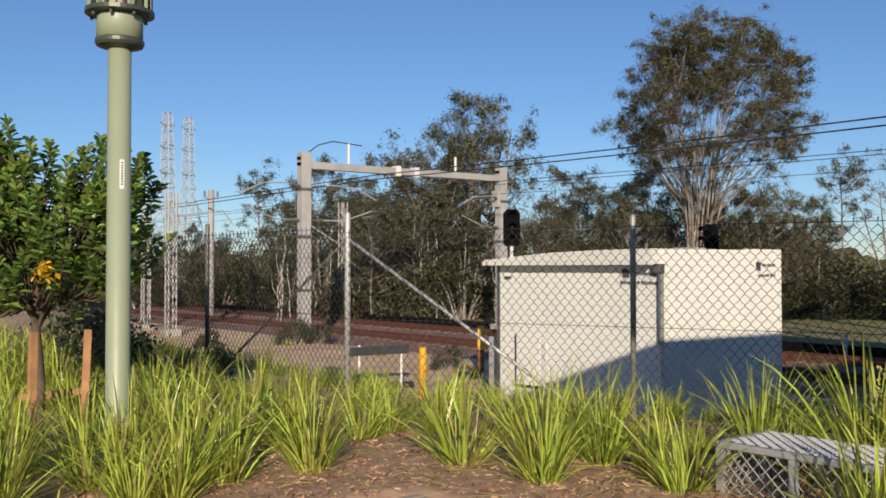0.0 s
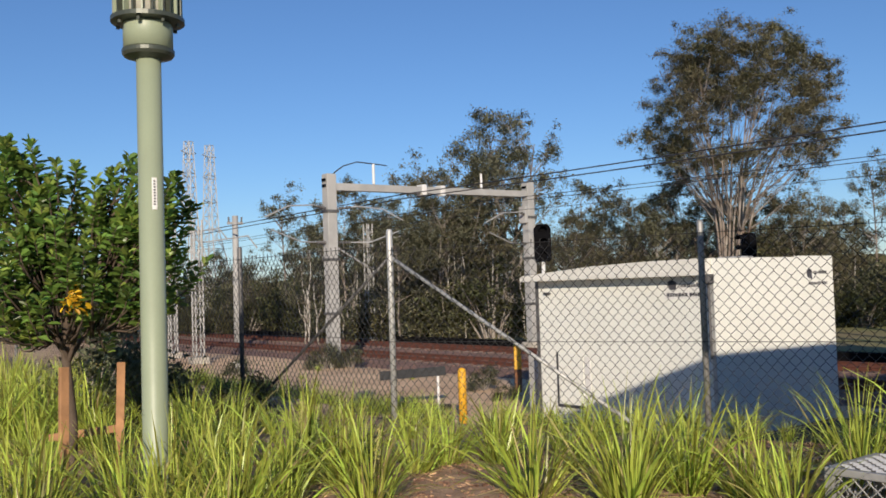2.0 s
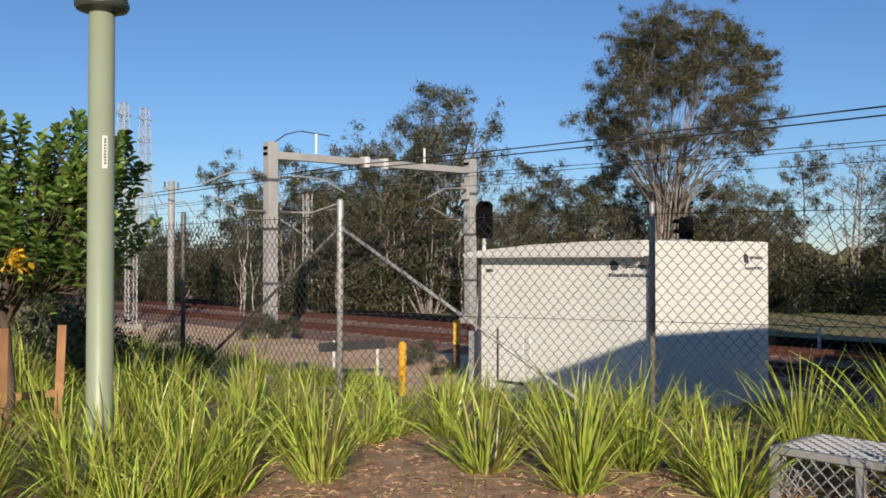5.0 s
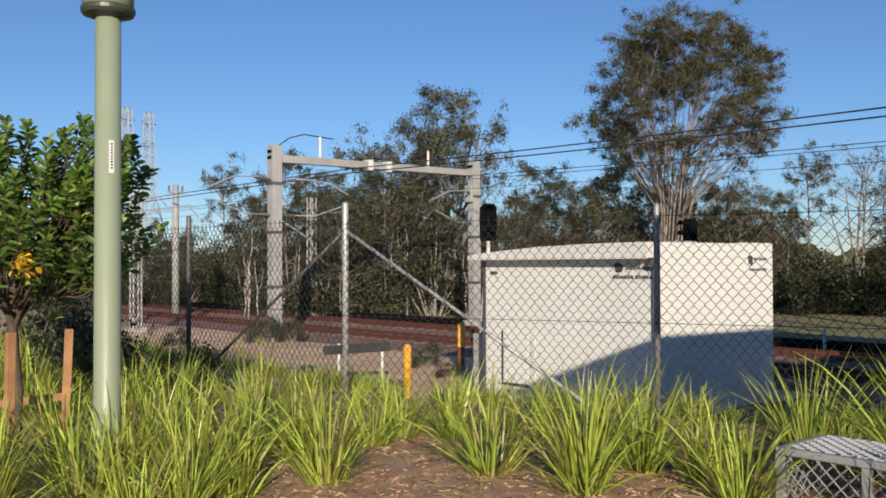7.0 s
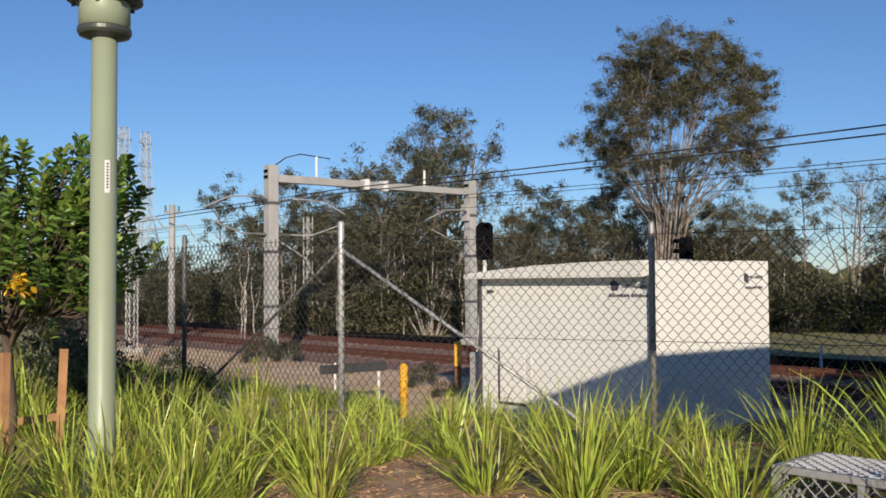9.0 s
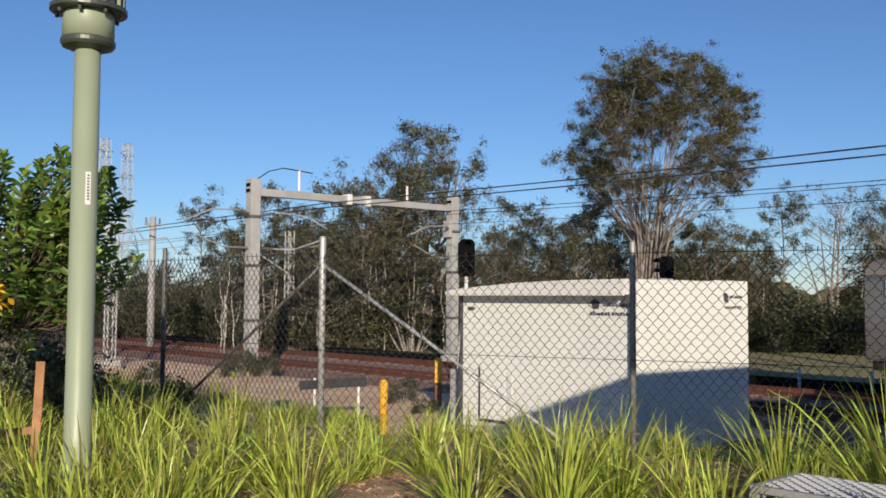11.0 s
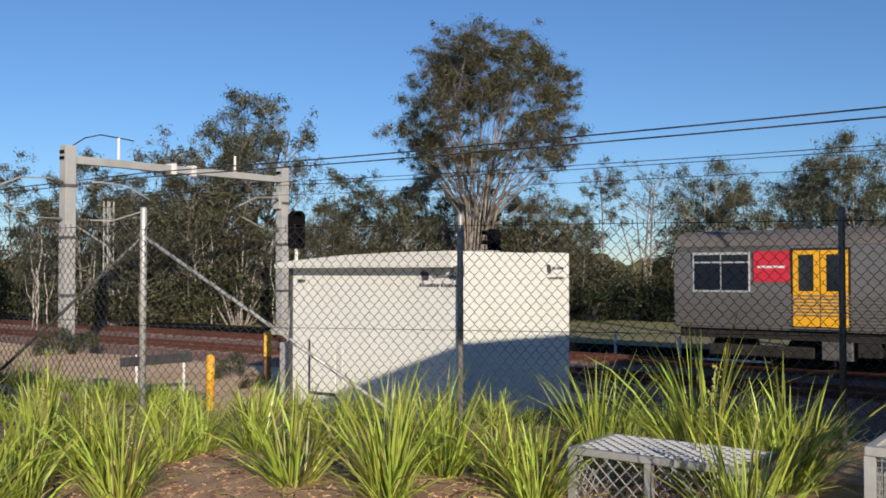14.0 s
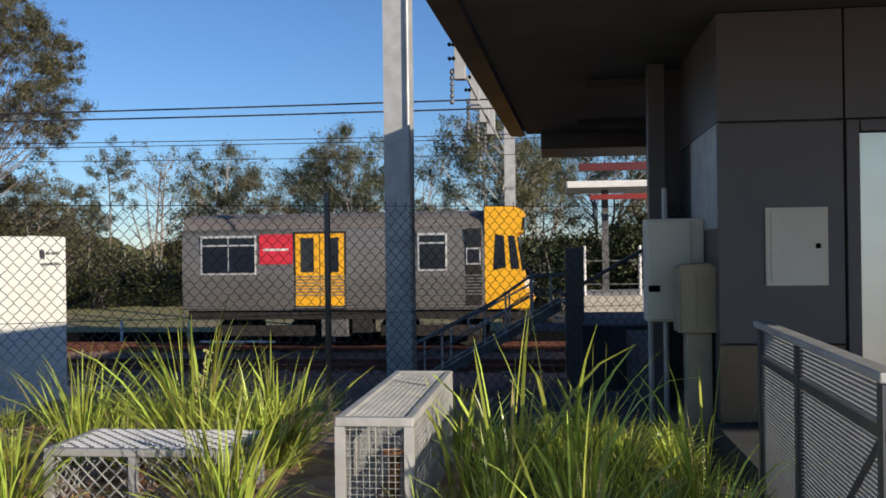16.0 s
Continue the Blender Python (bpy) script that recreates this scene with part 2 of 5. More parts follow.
def tube(bm, pts, radii, seg=8, caps=True):
    """A tube along points."""
    pts = [Vector(p) for p in pts]
    if not isinstance(radii, (list, tuple)):
        radii = [radii] * len(pts)
    rings = []
    side = None
    for i, p in enumerate(pts):
        way = (pts[min(i + 1, len(pts) - 1)] - pts[max(i - 1, 0)]).normalized()
        if side is None:
            side = way.cross(Vector((0, 0, 1)) if abs(way.z) < 0.9 else Vector((1, 0, 0))).normalized()
        side = (side - way * side.dot(way)).normalized()
        up = way.cross(side)
        rings.append([bm.verts.new(p + (side * math.cos(2 * math.pi * k / seg) + up * math.sin(2 * math.pi * k / seg)) * radii[i]) for k in range(seg)])
    for a, b in zip(rings, rings[1:]):
        for k in range(seg):
            bm.faces.new((a[k], a[(k + 1) % seg], b[(k + 1) % seg], b[k]))
    if caps:
        bm.faces.new(rings[0][::-1])
        bm.faces.new(rings[-1])
    return bm


def Tb(pts, radii, seg=8):
    return tube(bmesh.new(), pts, radii, seg)


def lathe(profile, seg=32):
    bm = bmesh.new()
    rings = [[bm.verts.new((r * math.cos(2 * math.pi * k / seg), r * math.sin(2 * math.pi * k / seg), z)) for k in range(seg)] for r, z in profile]
    for a, b in zip(rings, rings[1:]):
        for k in range(seg):
            bm.faces.new((a[k], a[(k + 1) % seg], b[(k + 1) % seg], b[k]))
    bm.faces.new(rings[0][::-1])
    bm.faces.new(rings[-1])
    return bm


def prism(outline, axis, a, b):
    """A polygon drawn out along an axis: outline in the two other axes, in order."""
    bm = bmesh.new()
    def put(u, v, w):
        return (w, u, v) if axis == "x" else (u, w, v) if axis == "y" else (u, v, w)
    lo = [bm.verts.new(put(u, v, a)) for u, v in outline]
    hi = [bm.verts.new(put(u, v, b)) for u, v in outline]
    bm.faces.new(lo)
    bm.faces.new(hi[::-1])
    n = len(lo)
    for i in range(n):
        bm.faces.new((lo[i], hi[i], hi[(i + 1) % n], lo[(i + 1) % n]))
    return bm


def facing(x, y, z, heading):
    """A pose whose +x points at a compass heading (clockwise from +y)."""
    return pose(x, y, z, 0, 0, 90 - heading)


def site(n, d, z=0.0, turn=0.0):
    return SITE @ pose(n, d, z, 0, 0, turn)

# ---------------------------------------------------------------- ground


def smooth01(v):
    v = max(0.0, min(1.0, v))
    return v * v * (3 - 2 * v)


def fence_n(d):
    return 5.3 if d > 7.5 else 5.43 + (7.52 - d) * 0.41


def ground_z(n, d):
    """Height of the ground at a place of the site: paved path, raised bed, fall to the tracks, flat beyond."""
    if n < 3.48 and d < 3.83:
        return 0.0
    s = n - fence_n(d)
    z = 0.2 - 1.2 * smooth01((s - 0.4) / 5.0)
    near = 0.05 * noise.noise((n * 0.7, d * 0.7, 0.0)) if s < 1 else 0.10 * noise.noise((n * 0.12, d * 0.12, 3.0))
    return z + near - (0.1 if 18 < n < 27 else 0)


def steps(*spans):
    vals = []
    for a, b, k in spans:
        vals += [a + (b - a) * i / k for i in range(k)]
    return vals + [spans[-1][1]]


ns = steps((-400, -40, 4), (-40, -4, 6), (-4, 3.47, 10), (3.47, 3.49, 1), (3.49, 16, 42), (16, 30, 20), (30, 70, 22), (70, 200, 10), (200, 2500, 8))
ds = steps((-1500, -80, 6), (-80, -6, 14), (-6, 3.82, 26), (3.82, 3.84, 1), (3.84, 16, 30), (16, 50, 30), (50, 140, 20), (140, 2500, 10))
bm = bmesh.new()
grid = [[bm.verts.new((n, d, ground_z(n, d))) for d in ds] for n in ns]
for i in range(len(ns) - 1):
    for j in range(len(ds) - 1):
        f = bm.faces.new((grid[i][j], grid[i + 1][j], grid[i + 1][j + 1], grid[i][j + 1]))
        n, d = (ns[i] + ns[i + 1]) / 2, (ds[j] + ds[j + 1]) / 2
        # Index 4 is darkened for shade: bed beside the building, ground before the tracks.
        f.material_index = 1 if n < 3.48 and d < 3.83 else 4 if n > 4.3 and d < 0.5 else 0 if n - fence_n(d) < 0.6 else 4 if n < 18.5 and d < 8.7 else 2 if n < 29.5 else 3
        f.smooth = True
ground = part("ground", bm, ["mulch", "paving", "dirt", "field", "dark_shaded_gravel"], None, "bare mulch, dirt and dry grass sloping down to the tracks")
ground.matrix_basis = SITE
tagged(ground, category="ground", kind="structure")

edge = thing("bed_edging", SITE, "pale timber edging along the raised planting bed", "garden edging", kind="structure")
part("edging_board", B(-6, 3.51, 3.77, 3.85, -0.02, 0.22, bevel=0.008), "edging", edge)
part("edging_board", B(3.43, 3.51, -3.0, 3.765, -0.02, 0.22, bevel=0.008), "edging", edge)

# ---------------------------------------------------------------- tracks
RAIL_TOP = -0.8


def railway_track(n0):
    tr = thing("railway_track", SITE, "railway track with rust-red rails on brown ballast", "railway track", "railway tracks", "structure")
    bm = prism([(n0 - 1.9, -1.12), (n0 + 1.9, -1.12), (n0 + 1.25, -0.95), (n0 - 1.25, -0.95)], "y", -70, 260)
    part("ballast_bed", bm, "ballast", tr, "rust-stained ballast bed")
    sec = [(-0.07, 0), (0.07, 0), (0.07, 0.015), (0.012, 0.03), (0.012, 0.11), (0.036, 0.12), (0.036, 0.15), (-0.036, 0.15), (-0.036, 0.12), (-0.012, 0.11), (-0.012, 0.03), (-0.07, 0.015)]
    for off in (-0.57, 0.57):
        part("rail", prism([(n0 + off + u, RAIL_TOP - 0.15 + v) for u, v in sec], "y", -70, 260), "rail", tr)
    me = part("sleeper", prism([(-0.12, 0), (0.12, 0), (0.09, 0.07), (-0.09, 0.07)], "x", -1.05, 1.05), "sleeper", tr)
    me.matrix_basis = pose(n0, -6, -0.985)
    for k in range(1, 95):
        shared("sleeper", me.data, tr, pose(n0, -6 + k * 0.685, -0.985 + 0.006 * math.sin(k * 7.1)))
    return tr


railway_track(20.3)
railway_track(24.3)

# ballast stones lying loose on the shoulders
bm = bmesh.new()
rs = random.Random(5)
for k in range(3500):
    n, d = rs.choice([20.3, 24.3]) + rs.uniform(-1.8, 1.8), rs.uniform(-4, 45)
    off = min(abs(n - 20.3), abs(n - 24.3))
    z = -0.95 if off < 1.25 else -0.95 - 0.17 * (off - 1.25) / 0.65
    r = rs.uniform(0.025, 0.06)
    m = Matrix.Translation((n, d, z + r * 0.3)) @ Euler((rs.random() * 6, rs.random() * 6, rs.random() * 6)).to_matrix().to_4x4() @ Matrix.Diagonal((r, r * 0.8, r * 0.7, 1))
    vs = [bm.verts.new(m @ Vector(v)) for v in ((1, 0, 0), (-1, 0, 0), (0, 1, 0), (0, -1, 0), (0, 0, 1), (0, 0, -1))]
    for a, b, c in ((0, 2, 4), (2, 1, 4), (1, 3, 4), (3, 0, 4), (2, 0, 5), (1, 2, 5), (3, 1, 5), (0, 3, 5)):
        bm.faces.new((vs[a], vs[b], vs[c]))
st = part("ballast_stones", bm, "ballast")
st.matrix_basis = SITE
tagged(st, "loose rust-brown ballast stones between the rails", "ballast", kind="stuff")

# small white marker posts along the tracks
mk = None
for d in (1.9, 4.1, 6.2, 8.4, 10.6, 12.7, 14.9, 17.1):
    if mk is None:
        mk = tagged(part("marker_post", B(-0.05, 0.05, -0.03, 0.03, -0.1, 0.62, bevel=0.01), "white_paint"), "small white marker post beside the track", "marker post", "track markers")
        mk.matrix_basis = site(26.5, d, -0.95)
    else:
        copy_thing(mk, site(26.5, d, -0.95))

# long dark kerb beyond the far track
tagged(part("track_kerb", B(26.7, 27.0, -40, 120, -1.3, -0.70, bevel=0.02), "black"), "low dark kerb beyond the far track", "kerb", kind="structure").matrix_basis = SITE

# ---------------------------------------------------------------- fence
P0 = Vector((-0.35, 9.27, 0))
RSTEP = Vector((2.71, -1.545, 0))
LSTEP = Vector((-2.02, 2.34, 0))
fence = thing("chain_link_fence", Matrix.Identity(4), "dark chain-link railway fence with galvanised corner post", "fence", kind="structure")


def fence_panel(a, b, z0, z1, shift, pitch=0.090, r=0.0030, knuckles=True):
    """Woven zigzag wires, hooked into each other at the corners, with twisted ends standing above the top wire."""
    way = (b - a)
    length = way.length
    way.normalize()
    side = Vector((-way.y, way.x, 0))
    bm = bmesh.new()
    half, rise = pitch / 2, pitch * 0.58
    def at(u, v, w):
        return a + way * min(max(u, 0.0), length) + Vector((0, 0, z0 + v)) + side * (shift + w)
    levels = int((z1 - z0) / rise)
    for i in range(int(length / half)):
        pts = []
        for q in range(levels + 1):
            right = (i + q) % 2
            u, v = (i + right) * half, q * rise
            bow = 0.0035 if right else -0.0035
            pts += [at(u, v - 0.005, bow), at(u, v + 0.005, -bow)] if knuckles else [at(u, v, bow)]
        right = (i + levels) % 2
        u, v = (i + right) * half, levels * rise
        pts += [at(u, v + 0.03, 0), at(u + (0.008 if right else -0.002), v + 0.055, 0.004)]
        tube(bm, pts, r, 3, False)
    for zz in (0.03, (z1 - z0) * 0.5, z1 - z0 - 0.02):
        tube(bm, [at(0, zz, 0.006), at(length, zz, 0.006)], r, 4, False)
    return part("mesh_panel", bm, "wire", fence)


def fence_post(p, z0, z1, r, m):
    bm = lathe([(r, 0), (r, z1 - z0 - 0.02), (r * 0.7, z1 - z0)], 14)
    ob = part("fence_post", bm, m, fence, smooth=True)
    ob.location = (p.x, p.y, z0)


def brace(a, b, m):
    part("fence_brace", Tb([a, b], 0.018, 10), m, fence, smooth=True)


rp = [P0 + RSTEP * k for k in range(0, 5)]
lp = [P0 + LSTEP * k for k in range(0, 13)]
# Posts nearer the building take darker steel for the canopy's shade.
for k, p in enumerate(rp[1:]):
    fence_post(p, 0.0, 2.12, 0.027, "galv_mid" if k < 1 else "galv_dark")
for k, p in enumerate(lp[1:]):
    fence_post(p, 0.0, 2.22, 0.030, "galv" if k > 1 else "galv_dark")
fence_post(P0, 0.0, 2.23, 0.032, "galv")
for a, b in zip(rp, rp[1:]):
    fence_panel(a, b, 0.16, 2.03, -0.04)
for k, (a, b) in enumerate(zip(lp, lp[1:])):
    fence_panel(a, b, 0.16, 2.08, 0.04, r=0.0033, knuckles=k < 2)
brace(P0 + Vector((0, 0, 1.95)), P0 + RSTEP * 0.88 + Vector((0, 0, 0.2)), "galv")
# The left brace's shade is put into its darker colour.
brace(P0 + Vector((0, 0, 1.95)), P0 + LSTEP * 0.92 + Vector((0, 0, 0.25)), "galv_dark")

# ---------------------------------------------------------------- white hut beside the tracks
hut = thing("relay_hut", SITE, "cream-white flat-panelled equipment hut beside the tracks", "hut")
HN0, HN1, HD0, HD1, HZ0, HZ1 = 12.55, 16.2, 8.75, 12.8, -0.98, 1.93
part("body", B(HN0 + 0.04, HN1, HD0 + 0.04, HD1, HZ0, 1.70), "hut", hut)
ww = (HD1 - HD0 - 0.04) / 3
for k in range(3):
    part("wall_panel", B(HN0, HN0 + 0.038, HD0 + 0.04 + ww * k + 0.002, HD0 + 0.04 + ww * (k + 1) - 0.002, HZ0 + 0.05, 1.71, bevel=0.002), "hut", hut)
ww = (HN1 - HN0) / 3
for k in range(3):
    part("wall_panel", B(HN0 + ww * k + 0.0015, HN0 + ww * (k + 1) - 0.0015, HD0, HD0 + 0.038, HZ0 + 0.03, HZ1 + 0.06 * (k + 0.5) / 3, bevel=0.002), "hut", hut)
part("roof", prism([(HD0 + 0.045, 1.702), (HD1 + 0.12, 1.702), (HD1 + 0.12, 1.79), (11.2, 1.91), (10.0, 1.945), (HD0 + 0.045, 1.955)], "x", HN0 - 0.26, HN1 + 0.05), "hut_trim", hut, "white roof with a deep eave")
part("eave_gutter", B(HN0 - 0.30, HN0 - 0.262, HD0 + 0.02, HD1 + 0.14, 1.68, 1.76, bevel=0.01), "hut_trim", hut)
part("corner_trim", B(HN0 - 0.012, HN0 - 0.001, HD0 - 0.002, HD0 + 0.07, HZ0, 1.70), "galv", hut)
part("corner_trim", B(HN0 - 0.012, HN0 - 0.001, HD1 - 0.07, HD1 + 0.012, HZ0, 1.70), "galv_dark", hut)
part("downpipe_bracket", B(HN0 - 0.16, HN0 - 0.013, HD0 - 0.03, HD0 + 0.10, 1.55, 1.70, bevel=0.01), "galv_dark", hut)
part("downpipe", Tb([(HN0 - 0.06, HD0 + 0.05, 1.55), (HN0 - 0.06, HD0 + 0.05, 0.35)], 0.022, 8), "galv_dark", hut)
hatch = part("access_hatch", B(HN0 - 0.014, HN0 - 0.001, 11.62, 12.25, -0.62, 0.30, bevel=0.004), "hut", hut, "flush access hatch with a dark surround")
part("hatch_seal", B(HN0 - 0.018, HN0 - 0.0145, 11.60, 12.30, -0.68, -0.625), "ink", hatch)
part("hatch_seal", B(HN0 - 0.018, HN0 - 0.0145, 12.255, 12.30, -0.62, 0.34), "ink", hatch)
part("hatch_strip", B(HN0 - 0.020, HN0 - 0.001, 11.45, 11.58, -0.50, 0.28, bevel=0.004), "white_paint", hatch)
part("wall_lug", B(HN0 - 0.05, HN0 - 0.001, 12.40, 12.56, 1.42, 1.47, bevel=0.008), "galv_dark", hut)
part("base_frame", B(HN0 + 0.08, HN1 - 0.08, HD0 + 0.08, HD1 - 0.08, -1.25, HZ0 - 0.001), "under", hut)
def printed_row(parent, put, a, b, z, h, seed):
    """A row of small letter-sized bars from a to b."""
    rng, u = random.Random(seed), a
    while u < b:
        w = rng.uniform(0.5, 0.95) * h
        part("text_bar", put(u, min(b, u + w), z - h / 2, z + h / 2 * rng.choice((0.6, 1.0, 1.0))), "ink", parent)
        u += w + h * (0.22 if rng.random() < 0.85 else 0.7)


sign = part("name_sign", B(HN0 - 0.005, HN0 - 0.001, 8.87, 9.72, 1.31, 1.65), "label", hut, "white sign with a dark emblem and dark lettering bars")
part("emblem", prism([(9.48, 1.46), (9.61, 1.46), (9.65, 1.60), (9.55, 1.63), (9.46, 1.58)], "x", HN0 - 0.008, HN0 - 0.0055), "ink", sign)
front = lambda a, b, z0, z1: B(HN0 - 0.008, HN0 - 0.0055, a, b, z0, z1)
printed_row(sign, front, 8.90, 9.40, 1.53, 0.055, 1)
printed_row(sign, front, 8.88, 9.68, 1.38, 0.06, 2)
sign = part("name_sign", B(15.28, 15.98, HD0 - 0.005, HD0 - 0.001, 1.42, 1.78), "hut", hut, "printed company mark with a dark emblem")
part("emblem", prism([(15.32, 1.60), (15.47, 1.56), (15.47, 1.72), (15.38, 1.76), (15.30, 1.72)], "y", HD0 - 0.008, HD0 - 0.0055), "ink", sign)
end = lambda a, b, z0, z1: B(a, b, HD0 - 0.008, HD0 - 0.0055, z0, z1)
printed_row(sign, end, 15.52, 15.97, 1.68, 0.055, 3)
printed_row(sign, end, 15.36, 15.97, 1.49, 0.055, 4)
part("roof_vent", B(14.6, 15.0, 9.6, 10.1, 1.956, 2.02, bevel=0.01), "galv", hut)

# ladder-like frame and grey cabinet behind the hut's corner
cab = tagged(part("track_cabinet", B(-0.3, 0.3, -0.32, 0.32, 0, 1.25, bevel=0.02), "portal"), "weathered grey trackside cabinet beside the hut", "cabinet")
cab.matrix_basis = site(13.3, 13.25, -1.05)
lad = thing("signal_ladder", site(19.0, 19.4, -1.1), "slim galvanised ladder leaning at the signal", "ladder")
for s in (-0.18, 0.18):
    part("stile", Tb([(0, s, 0), (0.25, s, 2.6)], 0.02, 6), "galv", lad)
for k in range(9):
    part("rung", Tb([(0.025 + 0.025 * k, -0.18, 0.28 * k + 0.2), (0.025 + 0.025 * k, 0.18, 0.28 * k + 0.2)], 0.012, 6), "galv", lad)

# ---------------------------------------------------------------- station building
RZ0, RZ1 = 3.30, 3.42
bld = thing("station_building", SITE, "charcoal-clad station building under a wide dark canopy", "building", kind="structure")
part("canopy_roof", prism([(1.85, -16), (13.7, -16), (13.7, 0.20), (1.85, 0.60)], "z", RZ0 + 0.02, RZ1), "soffit", bld, "dark flat canopy soffit")
# Extra roof piece out of view, added to shade the grass near the building.
part("canopy_roof", B(0.5, 1.79, -16, -7.1, RZ0 + 0.02, RZ1), "soffit", bld)
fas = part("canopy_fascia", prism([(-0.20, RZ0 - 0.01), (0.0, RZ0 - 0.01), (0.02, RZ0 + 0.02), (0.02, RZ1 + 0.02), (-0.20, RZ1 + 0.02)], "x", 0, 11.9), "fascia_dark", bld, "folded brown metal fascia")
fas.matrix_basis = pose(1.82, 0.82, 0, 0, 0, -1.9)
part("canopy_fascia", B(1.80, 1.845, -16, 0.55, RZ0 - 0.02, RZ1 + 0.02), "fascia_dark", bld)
part("lower_canopy", B(13.72, 15.0, -14, 0.0, 3.10, 3.37, bevel=0.02), "wall_dark", bld, "lower platform canopy")
for n in (5.5, 9.5, 12.5):
    part("soffit_beam", B(n, n + 0.15, -10, -0.5, RZ0 - 0.06, RZ0 + 0.015), "soffit", bld)
D0 = -1.34
part("core_wall", B(7.05, 9.0, -14, D0 - 0.03, 0.0, RZ0 - 0.01), "soffit", bld)
for d0, d1, z0, z1 in ((-2.215, D0, 0.92, 2.51), (-2.215, D0, 2.525, 3.31), (-3.9, -2.23, 2.525, 3.31), (-5.6, -3.915, 0.35, 2.51), (-5.6, -3.915, 2.525, 3.31), (-7.3, -5.615, 0.35, 3.31)):
    part("cladding_panel", B(7.0, 7.045, d0, d1, z0, z1, bevel=0.004), "wall_dark", bld)
# The wall's lit foot, its reflected light put into a browner colour.
part("lower_wall_panel", B(7.01, 7.045, -2.215, D0, 0.35, 0.905, bevel=0.004), "fascia", bld, "lower wall panel, coloured brown for the light reflected on it")
part("side_panel", B(7.03, 8.3, D0 - 0.028, D0 - 0.002, 1.75, 2.52, bevel=0.004), "galv", bld, "pale reflective steel side panel")
part("side_panel", B(7.05, 9.0, D0 - 0.028, D0 - 0.004, 0.35, 1.745), "wall_dark", bld)
part("side_panel", B(7.05, 9.0, D0 - 0.028, D0 - 0.004, 2.525, 3.31), "wall_dark", bld)
door = part("lift_door", B(7.02, 7.05, -3.6, -2.33, 0.35, 2.42, bevel=0.003), "brushed", bld, "brushed stainless steel door")
part("door_frame", B(6.985, 7.05, -2.32, -2.232, 0.35, 2.51, bevel=0.003), "wall_dark", bld)
part("door_frame", B(6.985, 7.05, -3.9, -2.33, 2.43, 2.51, bevel=0.003), "wall_dark", bld)
hat = part("meter_panel", B(6.975, 6.999, -2.095, -1.665, 1.335, 1.895, bevel=0.004), "cream", bld, "white metal meter panel with a small lock")
part("panel_door", B(6.962, 6.974, -2.06, -1.70, 1.365, 1.865, bevel=0.003), "cream", hat)
part("panel_lock", B(6.955, 6.9615, -2.04, -2.005, 1.60, 1.635, bevel=0.003), "black", hat)
part("deck", B(5.6, 15.0, -14, -1.30, -0.9, 0.34), "platform", bld, "concrete deck, coloured near-black for deep shade")
for n, d, w in ((8.75, -1.03, 0.16), (9.05, -1.12, 0.45)):
    part("canopy_column", B(n, n + w, d - w, d, -0.9, RZ0 + 0.01, bevel=0.01), "wall_dark", bld)
# dark back walls under the canopy
part("rear_wall", B(11.0, 11.12, -14, -1.62, 0.34, RZ0 - 0.005), "wall_dark", bld)

# electrical boxes on the building's corner
bx = thing("switch_enclosure", SITE, "cream metal electrical enclosure on galvanised legs", "electrical box")
part("case", B(7.62, 7.92, -1.34, -0.89, 1.03, 1.85, bevel=0.012), "cream", bx)
part("case_door", B(7.600, 7.617, -1.23, -0.905, 1.05, 1.83, bevel=0.006), "cream", bx)
part("latch", B(7.585, 7.60, -0.99, -0.90, 1.27, 1.32, bevel=0.004), "black", bx)
part("leg", Tb([(7.75, -0.93, 0.1), (7.75, -0.93, 1.03)], 0.022, 8), "galv", bx)
part("leg", Tb([(7.75, -1.05, 0.1), (7.75, -1.05, 2.1)], 0.022, 8), "galv", bx)
bx = thing("meter_pillar", SITE, "weathered beige electrical pillar with a sloping cap", "electrical pillar")
part("pillar", B(7.22, 7.42, -1.325, -1.14, 0.1, 0.98, bevel=0.01), "beige", bx)
part("head", prism([(-1.345, 0.985), (-1.075, 0.985), (-1.075, 1.46), (-1.10, 1.485), (-1.30, 1.50), (-1.345, 1.47)], "x", 7.16, 7.48), "beige", bx)
part("head_door", B(7.148, 7.158, -1.20, -1.09, 1.0, 1.44, bevel=0.003), "beige", bx)

# perforated balustrade
bal = thing("balustrade", SITE @ pose(5.4, -1.28, 0, 0, 0, -2.0) @ pose(-5.5, 1.26, 0), "dark steel balustrade with perforated metal infill", "balustrade")
BD = -1.26
part("handrail", B(3.30, 5.5, BD - 0.04, BD + 0.04, 1.17, 1.205, bevel=0.006), "galv", bal, "flat pale steel handrail")
part("bottom_rail", B(3.32, 5.46, BD - 0.02, BD + 0.02, 0.24, 0.28), "balus", bal)
part("mid_rail", B(3.32, 5.46, BD - 0.02, BD + 0.02, 0.98, 1.02), "balus", bal)
for n in (5.43, 4.55, 3.35):
    part("baluster_post", B(n - 0.03, n + 0.03, BD - 0.026, BD + 0.026, 0.1, 1.168), "balus", bal)
part("diagonal_stay", Tb([(3.4, BD, 0.98), (4.3, BD, 0.28)], 0.018, 6), "balus", bal)
